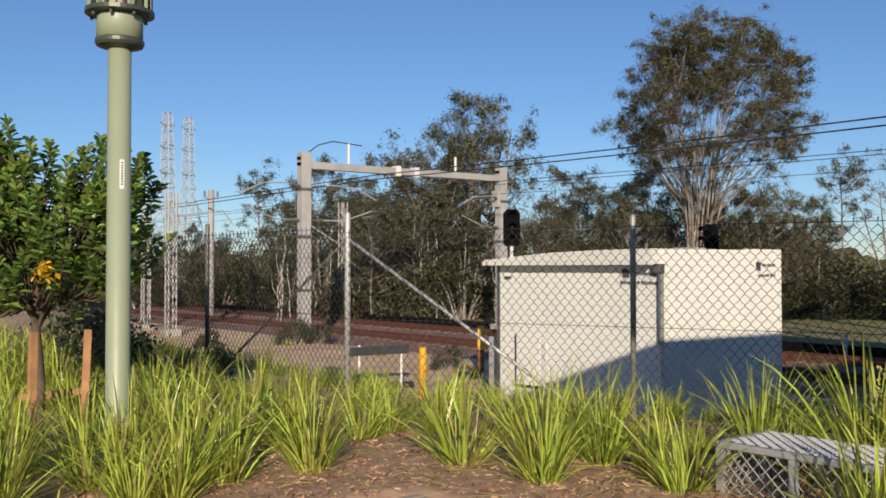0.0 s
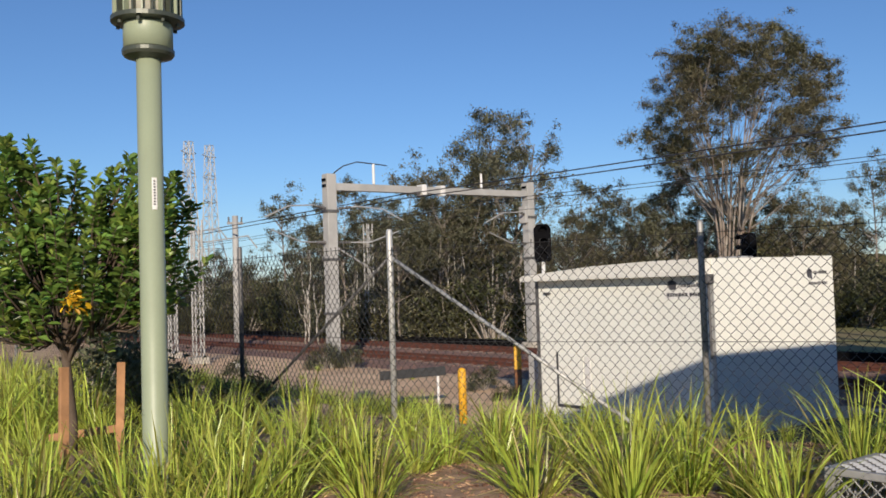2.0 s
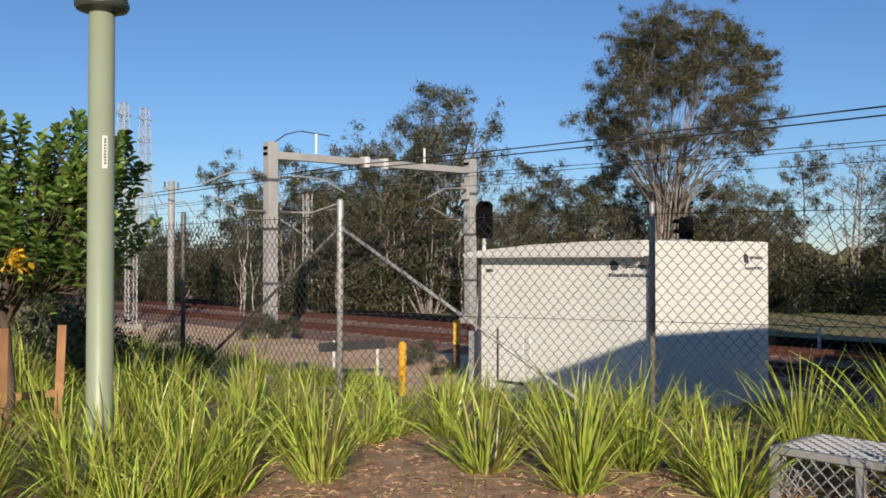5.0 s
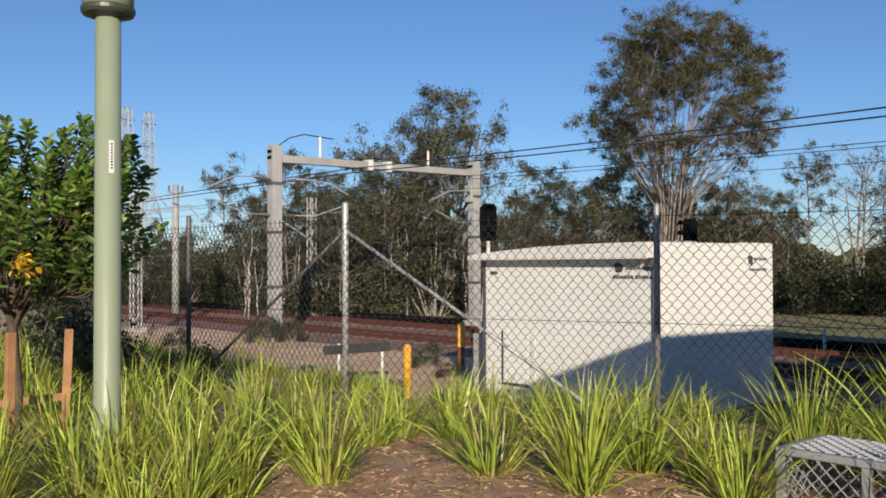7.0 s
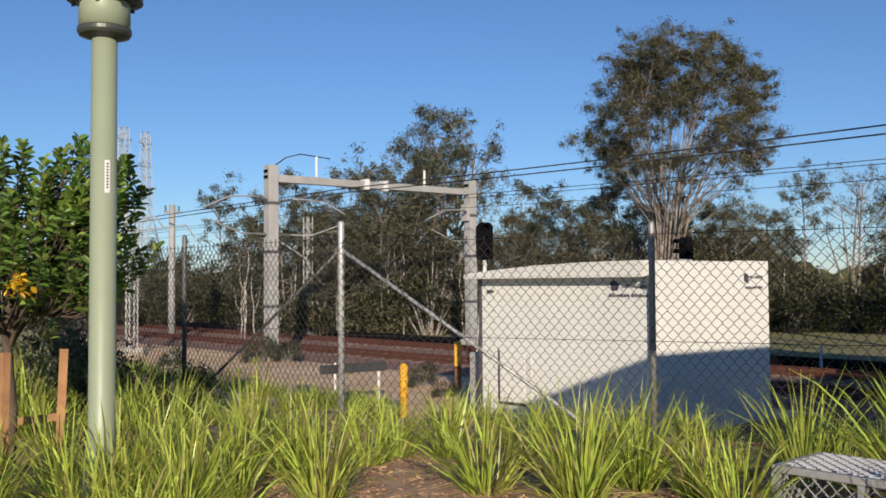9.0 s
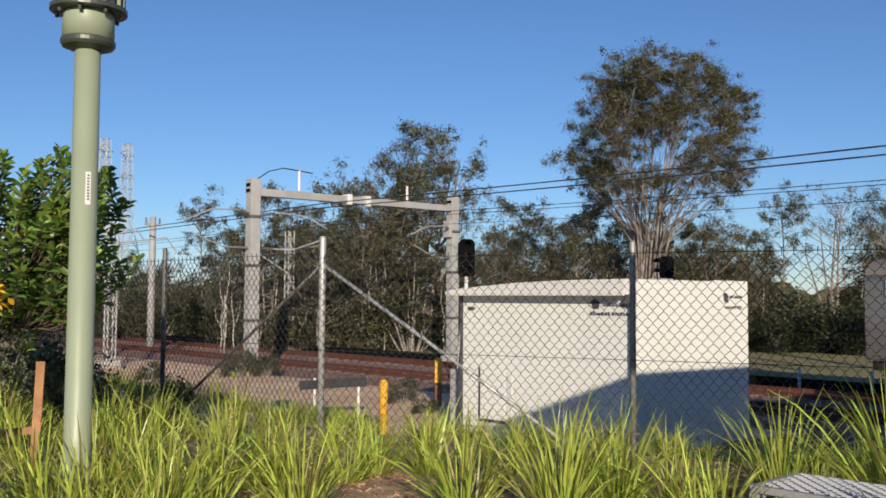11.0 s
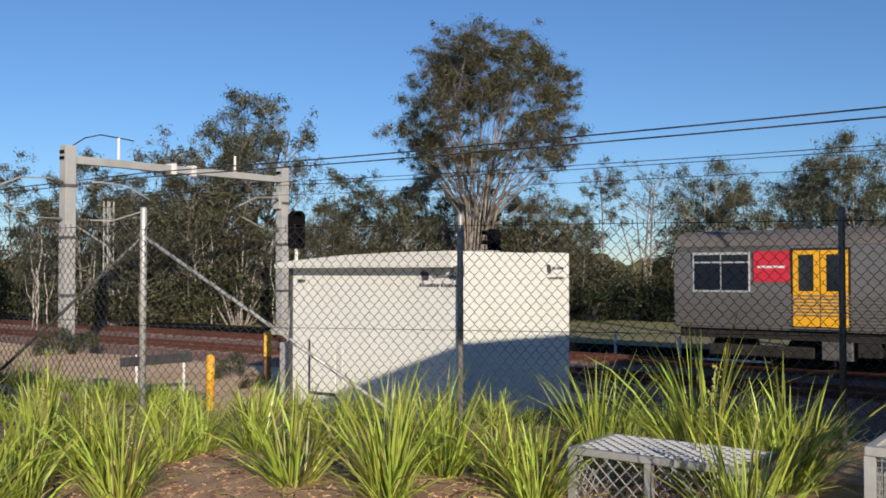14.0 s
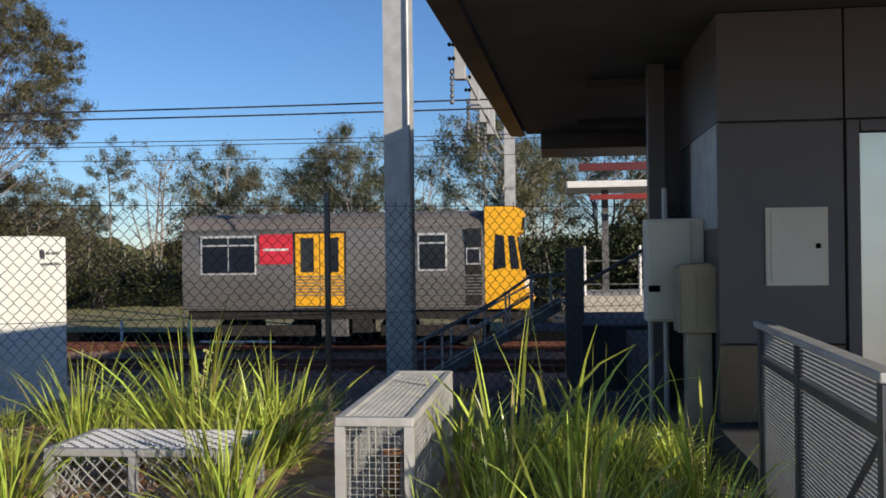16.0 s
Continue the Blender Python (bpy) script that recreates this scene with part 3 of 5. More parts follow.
for n0, n1 in ((4.58, 5.40), (3.38, 4.52)):
    for z0, z1 in ((0.285, 0.975), (1.025, 1.165)):
        bm = bmesh.new()
        z = z0 + 0.008
        while z < z1:
            box(bm, n0, n1, BD - 0.003, BD + 0.003, z - 0.0055, z + 0.0055)
            z += 0.0185
        n = n0 + 0.006
        while n < n1:
            box(bm, n - 0.003, n + 0.003, BD - 0.0025, BD + 0.0025, z0, z1)
            n += 0.02
        tagged(part("perforated_sheet", bm, "perf", bal), "fine perforated metal infill sheet", kind="stuff")

# ---------------------------------------------------------------- platform, stairs, far shelter
pl = thing("platform", SITE, "railway platform with a rendered edge, its shade put into the colour", "platform", kind="structure")
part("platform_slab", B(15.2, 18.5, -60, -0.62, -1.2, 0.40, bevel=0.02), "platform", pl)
part("end_pier", B(15.9, 16.25, -0.68, -0.36, -1.2, 1.66, bevel=0.015), "wall_dark", pl)
stx = thing("stairs", SITE, "dark steel stairs rising to the platform with grey pipe rails", "stairs")
def stair_z(d):
    """Height of the stringer's top edge along the flight."""
    return 0.585 - 0.567 * d


for n in (15.9, 17.3):
    part("stringer", prism([(2.60, stair_z(2.60) - 0.13), (2.60, stair_z(2.60)), (-0.30, stair_z(-0.30)), (-0.30, stair_z(-0.30) - 0.16)], "x", n, n + 0.045), "galv_dark", stx)
    part("stringer_flange", prism([(2.62, stair_z(2.62) + 0.002), (2.62, stair_z(2.62) + 0.024), (-0.30, stair_z(-0.30) + 0.024), (-0.30, stair_z(-0.30) + 0.002)], "x", n - 0.02, n + 0.06), "galv", stx, "thin bright galvanised stringer edge")
for k in range(9):
    part("tread", B(15.95, 17.295, 2.18 - k * 0.28, 2.46 - k * 0.28, stair_z(2.46 - k * 0.28) - 0.06, stair_z(2.46 - k * 0.28) - 0.025), "galv_dark", stx)
part("landing", B(15.95, 17.295, -0.6, -0.32, 0.70, 0.74), "galv_dark", stx)
for n in (15.92, 17.32):
    part("handrail", Tb([(n, 2.40, -0.08), (n, 0.95, 0.68), (n, 0.28, 1.14), (n, 0.16, 1.175), (n, -0.34, 1.19)], 0.020, 8), "galv_dark", stx)
    part("mid_rail", Tb([(n, 2.30, -0.32), (n, 0.95, 0.38), (n, 0.28, 0.84), (n, -0.34, 0.90)], 0.014, 8), "galv_dark", stx)
    for d, z in ((2.25, 0.0), (1.75, 0.25), (0.65, 0.88), (0.22, 1.15), (-0.12, 1.18)):
        part("rail_post", Tb([(n, d, stair_z(d)), (n, d, z)], 0.018, 8), "galv", stx)
loop = [(16.6, 1.26 + 0.10 * math.sin(a), 0.36 + 0.11 * math.cos(a)) for a in [math.pi * i / 8 for i in range(9)]]
part("handrail_loop", Tb([(16.6, 0.2, 1.05), *loop, (16.6, 0.25, 0.80)], 0.018, 8), "galv", stx)
part("rail_post", Tb([(16.6, 1.06, stair_z(1.06)), (16.6, 1.06, 0.60)], 0.018, 8), "galv", stx)
up = thing("upper_stair_rail", SITE, "dark sloping handrail of the flight above the platform", "handrail")
part("rail", Tb([(15.95, -0.30, 0.84), (15.95, -2.30, 1.96)], 0.032, 8), "galv_dark", up)
part("rail_post", Tb([(15.95, -1.9, 0.41), (15.95, -1.9, 1.72)], 0.022, 8), "galv_dark", up)
fp = thing("far_platform", SITE, "sunlit concrete platform across the tracks", "platform", kind="structure")
part("platform_slab", B(27.2, 31.5, -60, -1.0, -1.2, 0.30, bevel=0.02), "concrete", fp)
fr = thing("platform_fence", SITE, "white post-and-mesh fence along the far platform", "fence")
for k in range(10):
    part("post", Tb([(27.5, -1.1 - 1.6 * k, 0.3), (27.5, -1.1 - 1.6 * k, 1.75)], 0.045, 8), "white_paint", fr)
part("rail", Tb([(27.5, -1.1, 1.3), (27.5, -16, 1.3)], 0.025, 8), "galv_dark", fr)
part("rail", Tb([(27.5, -1.1, 0.62), (27.5, -16, 0.62)], 0.025, 8), "galv_dark", fr)
shl = thing("platform_shelter", SITE, "platform shelter with white roof slab and red beams", "shelter")
part("roof_slab", B(27.8, 30.8, -12, -0.62, 3.48, 3.68, bevel=0.02), "white_paint", shl)
part("beam", B(27.75, 27.9, -12, -1.3, 3.12, 3.27), "red_paint", shl, "red steel beam")
part("beam", B(28.6, 28.8, -12, -1.0, 4.05, 4.28), "red_dark", shl, "red steel beam, coloured dark for shade")
for k in range(4):
    part("column", B(29.0, 29.2, -1.9 - 3 * k, -1.7 - 3 * k, 0.3, 4.05), "galv_dark", shl)
for k in range(8):
    part("strut", Tb([(28.7, -1.1 - 0.8 * k, 3.68), (28.7, -1.5 - 0.8 * k, 4.06)], 0.03, 6), "galv_dark", shl)

# ---------------------------------------------------------------- overhead line
def h_column(parent, n, d, z0, z1, w=0.34, m="portal", name="column"):
    """A rolled H-section column: two flanges and a web."""
    t = 0.025
    sec = [(-w / 2, -w / 2), (w / 2, -w / 2), (w / 2, -w / 2 + t), (t / 2, -w / 2 + t), (t / 2, w / 2 - t), (w / 2, w / 2 - t), (w / 2, w / 2), (-w / 2, w / 2), (-w / 2, w / 2 - t), (-t / 2, w / 2 - t), (-t / 2, -w / 2 + t), (-w / 2, -w / 2 + t)]
    return part(name, prism([(n + v, d + u) for u, v in sec], "z", z0, z1), m, parent)


def insulator(parent, p, q, sheds=5, r=0.055, m="galv_dark"):
    p, q = Vector(p), Vector(q)
    pts, rad = [], []
    for k in range(sheds):
        for f, rr in ((0.0, 0.4), (0.3, 1.0), (0.6, 1.0), (0.9, 0.4)):
            pts.append(p + (q - p) * ((k + f) / sheds))
            rad.append(r * rr)
    return part("insulator", Tb(pts, rad, 8), m, parent)


gan = thing("overhead_portal", SITE, "grey steel portal frame carrying the overhead wires", "portal frame", "overhead portals")
GD = 27.8
for n, zt in ((17.1, 5.78), (26.75, 5.92)):
    part("column", B(n - 0.19, n + 0.19, GD - 0.19, GD + 0.19, -0.9, zt, bevel=0.02), "portal", gan)
    part("column_base", B(n - 0.36, n + 0.36, GD - 0.36, GD + 0.36, -1.25, -0.72, bevel=0.03), "concrete", gan, "pale concrete footing")
    for zz in (0.8, 2.7, 4.4):
        part("column_plate", B(n - 0.23, n + 0.23, GD - 0.23, GD + 0.23, zz, zz + 0.10, bevel=0.01), "galv_dark", gan)
    for zz in (zt - 0.22, zt - 0.42):
        part("bolt_plate", B(n - 0.235, n - 0.211, GD - 0.12, GD + 0.12, zz - 0.05, zz + 0.05), "black", gan)
beam = prism([(17.30, 5.20), (26.55, 5.30), (26.55, 5.54), (17.30, 5.46)], "y", GD - 0.14, GD + 0.14)
part("beam", beam, "portal", gan)
for n in (21.2, 22.1):
    part("beam_clamp", B(n - 0.10, n + 0.10, GD - 0.20, GD + 0.20, 5.17, 5.57, bevel=0.02), "white_paint", gan)
for n, z1 in ((19.0, 6.25), (24.2, 6.15)):
    part("top_post", Tb([(n, GD, 5.5), (n, GD, z1)], 0.05, 8), "white_paint", gan)
part("jumper", Tb([(17.2, GD, 5.75), (17.7, GD, 6.1), (18.3, GD, 6.28), (19.0, GD, 6.25), (19.6, GD, 6.22)], 0.022, 6), "cable", gan)
for n, s in ((17.31, 1), (16.89, -1), (26.54, -1)):
    arm = [(n, GD - 0.05, 4.55), (n + 0.7 * s, GD - 0.4, 4.62), (n + 1.7 * s, GD - 0.5, 4.55), (n + 2.6 * s, GD - 0.5, 4.15)]
    part("cantilever", Tb(arm, 0.024, 8), "galv", gan)
    part("cantilever", Tb([(n, GD, 3.35), (n + 1.2 * s, GD - 0.4, 3.35), (n + 2.4 * s, GD - 0.5, 3.75)], 0.022, 8), "galv", gan)
    insulator(gan, (n, GD - 0.05, 4.55), (n + 0.5 * s, GD - 0.3, 4.6))
    insulator(gan, (n, GD, 3.35), (n + 0.5 * s, GD - 0.2, 3.35))
part("strut", Tb([(17.31, GD, 3.2), (18.6, GD, 2.5)], 0.03, 6), "galv", gan)
part("control_box", B(26.38, 26.53, GD - 0.2, GD + 0.2, 4.2, 4.9, bevel=0.02), "portal", gan)

gan2 = thing("overhead_portal", SITE, "tall galvanised portal beside the platform with hanging insulators", "portal frame", "overhead portals")
h_column(gan2, 10.95, 1.64, -1.0, 8.2, 0.31, "galv")
part("base_plate", B(10.7, 11.2, 1.39, 1.89, -1.2, -0.94), "concrete", gan2)
part("cable_conduit", Tb([(10.76, 1.50, -0.9), (10.76, 1.50, 8.0)], 0.02, 8), "galv", gan2)
h_column(gan2, 27.0, 1.03, -1.0, 8.0, 0.30, "galv")
part("beam", prism([(10.8, 7.45), (27.1, 7.45), (27.1, 7.8), (10.8, 7.8)], "y", 1.3, 1.55), "galv", gan2)
for n, d, zb, zt in ((18.2, 1.60, 5.0, 7.45), (20.6, 1.50, 4.8, 7.45), (22.5, 1.44, 4.75, 7.45), (24.4, 1.40, 4.7, 7.45)):
    part("drop_post", B(n - 0.11, n + 0.11, d - 0.11, d + 0.11, zb, zt, bevel=0.01), "portal", gan2)
    for k in range(3):
        insulator(gan2, (n - 0.12, d + 0.08, zb + 0.4 + 0.28 * k), (n - 0.12, d + 0.24, zb + 0.4 + 0.28 * k), 2, 0.045, "black")
    insulator(gan2, (n - 0.05, d + 0.16, zb + 0.2), (n - 0.05, d + 0.16, zb - 0.5), 6, 0.045, "galv_dark")
    part("bracket", Tb([(n, d, zb + 0.2), (n - 0.05, d + 0.17, zb + 0.2)], 0.02, 6), "galv_dark", gan2)
    part("cantilever", Tb([(n, d - 0.1, zb + 0.1), (n + 0.6, d - 0.3, zb - 0.3)], 0.03, 6), "galv", gan2)

wires = []
for n, za, zb, r in ((20.3, 4.95, 5.18, 0.020), (20.5, 4.78, 5.05, 0.020), (24.3, 4.68, 5.06, 0.012), (24.4, 4.58, 4.94, 0.011), (24.2, 4.14, 4.56, 0.009)):
    pts = []
    for k in range(0, 17):
        f = k / 16
        pts.append((n, 1.7 + 26.1 * f, za + (zb - za) * f - 0.5 * f * (1 - f) * 0.6))
    pts += [(n, GD + 30, zb - 0.2), (n, GD + 60, zb), (n, GD + 120, zb)]
    pts = [(n, -40, za), *pts]
    w = tagged(part("overhead_wire", Tb(pts, r, 5), "cable"), "dark overhead wire strung along the tracks", "overhead wire", "overhead wires")
    w.matrix_basis = SITE


def lattice_mast(x, y, z0, z1, w, name, label):
    """A narrow mast of angle legs with zigzag lacing."""
    t = thing(name, pose(x, y, 0, 0, 0, 38), label, "mast", "line masts")
    for sx in (-1, 1):
        for sy in (-1, 1):
            part("leg", Tb([(sx * w, sy * w, z0), (sx * w, sy * w, z1)], 0.035, 4), "portal", t)
    for s in (-1, 1):
        for ax in (0, 1):
            zig, z, k = [], z0, 1
            while z < z1:
                zig.append((k * w, s * w, z) if ax else (s * w, k * w, z))
                z, k = z + 0.45, -k
            part("lacing", Tb(zig, 0.018, 4), "portal", t)
    part("footing", B(-w * 2, w * 2, -w * 2, w * 2, z0 - 0.3, z0 + 0.25, bevel=0.03), "concrete", t)
    part("cantilever", Tb([(w, 0, z1 - 0.9), (2.2, 0, z1 - 0.6), (2.6, 0, z1 - 1.1)], 0.03, 6), "galv", t)
    return t


lattice_mast(-9.3, 36.0, -1.0, 4.6, 0.16, "line_mast", "slim grey lattice mast with cantilever arm")
lattice_mast(-3.4, 46.7, -1.0, 5.0, 0.16, "line_mast", "slim grey lattice mast with cantilever arm")
lattice_mast(-11.3, 39.5, -1.0, 5.2, 0.14, "line_mast", "slim grey lattice mast with cantilever arm")
pole = thing("line_pole", pose(-10.3, 47.5, 0, 0, 0, 38), "tall weathered pole with a short crossarm", "pole", "line masts")
part("shaft", Tb([(0, 0, -1.2), (0, 0, 5.7)], [0.2, 0.15], 10), "portal", pole, smooth=True)
part("crossarm", B(-0.42, 0.42, -0.06, 0.06, 5.25, 5.37), "portal", pole)
for s in (-0.36, 0.36):
    insulator(pole, (s, 0, 5.36), (s, 0, 5.65), 3, 0.06)
for x, y, h in ((-14.8, 52, 3.0), (-18, 60, 3.2)):
    p2 = tagged(part("signal_post", Tb([(0, 0, -1.2), (0, 0, h)], 0.08, 8), "portal"), "thin grey trackside post", "post", "line masts")
    p2.location = (x, y, 0)


def pylon(x, y, h, w, turn):
    t = thing("transmission_tower", pose(x, y, -1.5, 0, 0, turn), "pale lattice steel transmission tower far beyond the tracks", "transmission tower", "pylons")
    waist = h * 0.5
    def half(z):
        return w * (1 - 0.72 * z / waist) if z < waist else w * 0.28 * (1 - 0.45 * (z - waist) / (h - waist))
    levels = [0, h * 0.14, h * 0.27, h * 0.39, waist, h * 0.58, h * 0.66, h * 0.74, h * 0.82, h * 0.9, h]
    for sx in (-1, 1):
        for sy in (-1, 1):
            part("leg", Tb([(sx * half(z), sy * half(z), z) for z in (0, waist, h)], [0.12, 0.09, 0.06], 4), "galv", t)
    bm = bmesh.new()
    for a, b in zip(levels, levels[1:]):
        ha, hb = half(a), half(b)
        for s in (-1, 1):
            for k in (-1, 1):
                tube(bm, [(s * ha, k * ha, a), (s * hb, -k * hb, b)], 0.045, 4)
                tube(bm, [(k * ha, s * ha, a), (-k * hb, s * hb, b)], 0.045, 4)
            tube(bm, [(s * hb, -hb, b), (s * hb, hb, b)], 0.04, 4)
            tube(bm, [(-hb, s * hb, b), (hb, s * hb, b)], 0.04, 4)
    part("bracing", bm, "galv", t)
    for z in (0.66, 0.8, 0.93):
        bm = bmesh.new()
        for s in (-1, 1):
            tube(bm, [(0, 0.3, h * z), (s * w * 0.6, 0, h * z + 0.2), (0, -0.3, h * z)], 0.05, 4)
            tube(bm, [(0, 0, h * z + 1.0), (s * w * 0.6, 0, h * z + 0.2)], 0.05, 4)
        part("crossarm", bm, "galv", t)
    return t


pylon(-33.6, 125.6, 24.3, 2.9, 70)
pylon(-35.8, 146.0, 27.0, 3.2, 70)

# ---------------------------------------------------------------- signals, bollards, barrier


def signal(m, h, w=1.0):
    t = thing("railway_signal", m, "black three-lens railway signal on a white post", "signal", "railway signals")
    part("post", Tb([(0, 0, -4.6), (0, 0, 0.05)], 0.06, 10), "white_paint", t)
    part("head", prism([(-0.22 * w, 0), (0.22 * w, 0), (0.26 * w, 0.1), (0.26 * w, h - 0.12), (0.15 * w, h), (-0.15 * w, h), (-0.26 * w, h - 0.12), (-0.26 * w, 0.1)], "y", -0.12, 0.12), "black", t)
    for k in range(3):
        z = 0.22 + k * (h - 0.4) / 2
        hood = [(0.13 * math.cos(a), 0.13 * math.sin(a) + z) for a in [math.pi * i / 8 for i in range(9)]]
        hood += [(0.115 * math.cos(a), 0.115 * math.sin(a) + z) for a in [math.pi * (8 - i) / 8 for i in range(9)]]
        part("hood", prism(hood, "y", -0.40, -0.121), "black", t)
        part("lens", Tb([(0, -0.121, z), (0, -0.135, z)], 0.10, 14), "black", t)
    return t


signal(facing(3.45, 29.1, 2.35, 90), 1.18)
signal(facing(9.35, 27.2, 1.95, 160), 1.0, 0.75)

bo = thing("bollard", pose(0.50, 17.0, -1.0), "bright yellow steel bollard with black flecks", "bollard", "yellow bollards")
part("tube", lathe([(0.075, -0.2), (0.075, 1.08), (0.06, 1.12), (0.02, 1.14)], 16), "yellow", bo, smooth=True)
for k in range(6):
    part("chip_mark", B(-0.012, 0.012, -0.0775, -0.072, 0.2 + 0.15 * k, 0.23 + 0.15 * k), "ink", bo).rotation_euler = (0, 0, 0.5 * math.sin(k * 5.0))
bo = thing("bollard", pose(2.02, 22.9, -1.05), "yellow-topped rusty steel post", "bollard", "yellow bollards")
part("cap_sleeve", B(-0.09, 0.09, -0.09, 0.09, 0.60, 1.2, bevel=0.015), "yellow", bo)
part("post", B(-0.085, 0.085, -0.085, 0.085, -0.2, 0.598), "rust", bo)
for k, (x, y) in enumerate(((-6.6, 20.0), (-8.2, 22.5))):
    bo = thing("bollard", pose(x, y, -0.75), "bright yellow steel bollard beside the far fence", "bollard", "yellow bollards")
    part("tube", lathe([(0.075, -0.2), (0.075, 1.0), (0.06, 1.04), (0.02, 1.06)], 14), "yellow", bo, smooth=True)

br = thing("trackside_barrier", pose(-0.45, 19.6, -1.0, 0, 0, 4), "low dark barrier rail on white posts", "barrier")
for x in (-0.42, 0.50):
    part("post", Tb([(x, 0, -0.1), (x, 0, 0.95)], 0.03, 8), "white_paint", br)
part("rail", B(-0.70, 0.70, -0.06, -0.031, 0.74, 0.93, bevel=0.012), "barrier", br).rotation_euler = (0, -0.045, 0)
# Low dark strip on the ground behind the rail.
part("low_dark_strip", B(-0.15, 0.80, 0.25, 0.45, 0.0, 0.10, bevel=0.02), "under", br)
wb = tagged(part("marker_block", B(-0.16, 0.16, -0.12, 0.12, 0, 0.30, bevel=0.02), "white_paint"), "small white concrete marker block on the dirt", "marker block")
wb.location = (-7.0, 32.5, -1.02)

# ---------------------------------------------------------------- street lamp
LX, LY = -1.84, 6.34
lamp = thing("street_lamp", pose(LX, LY, 0.15), "sage-green steel street lamp with slatted head", "street lamp")
part("shaft", lathe([(0.094, 0.0), (0.094, 0.3), (0.089, 0.32), (0.084, 3.2)], 40), "lamp", lamp, smooth=True)
part("base_collar", lathe([(0.12, 0), (0.12, 0.16), (0.10, 0.20)], 36), "lamp", lamp)
part("neck_ring", lathe([(0.10, 3.125), (0.165, 3.145), (0.178, 3.165), (0.178, 3.19), (0.165, 3.20)], 40), "lamp_dark", lamp)
part("neck", lathe([(0.168, 3.201), (0.168, 3.36), (0.165, 3.375)], 40), "lamp", lamp, smooth=True)
part("head_ring", lathe([(0.15, 3.376), (0.25, 3.385), (0.25, 3.415), (0.15, 3.42)], 40), "lamp_dark", lamp)
part("diffuser", lathe([(0.185, 3.421), (0.185, 3.95)], 32), "lamp_lens", lamp, smooth=True)
part("head_cap", lathe([(0.26, 3.951), (0.26, 3.99), (0.12, 4.08), (0.02, 4.10)], 40), "lamp", lamp)
for k in range(22):
    a = 2 * math.pi * k / 22
    sl = part("slat", B(0.188, 0.235, -0.006, 0.006, 3.421, 3.95), "lamp" if k % 2 else "lamp_dark", lamp)
    sl.rotation_euler = (0, 0, a)
for k in range(8):
    bt = part("bolt", lathe([(0.014, 3.352), (0.014, 3.374)], 8), "lamp_dark", lamp)
    a = 2 * math.pi * k / 8
    bt.location = (0.21 * math.cos(a), 0.21 * math.sin(a), 0)
ang = math.atan2(-LY, -LX) + 0.28
st = part("asset_label", prism([(0.0868 * math.cos(a), 0.0868 * math.sin(a)) for a in [ang - 0.2 + 0.05 * i for i in range(9)]] + [(0.0895 * math.cos(a), 0.0895 * math.sin(a)) for a in [ang + 0.2 - 0.05 * i for i in range(9)]], "z", 2.07, 2.29), "label", lamp, "small white sticker with grey marks")
for k in range(9):
    z = 2.10 + 0.02 * k
    part("text_bar", prism([(0.0896 * math.cos(a), 0.0896 * math.sin(a)) for a in (ang - 0.09, ang, ang + 0.07)] + [(0.0906 * math.cos(a), 0.0906 * math.sin(a)) for a in (ang + 0.07, ang, ang - 0.09)], "z", z, z + 0.011), "ink", st)

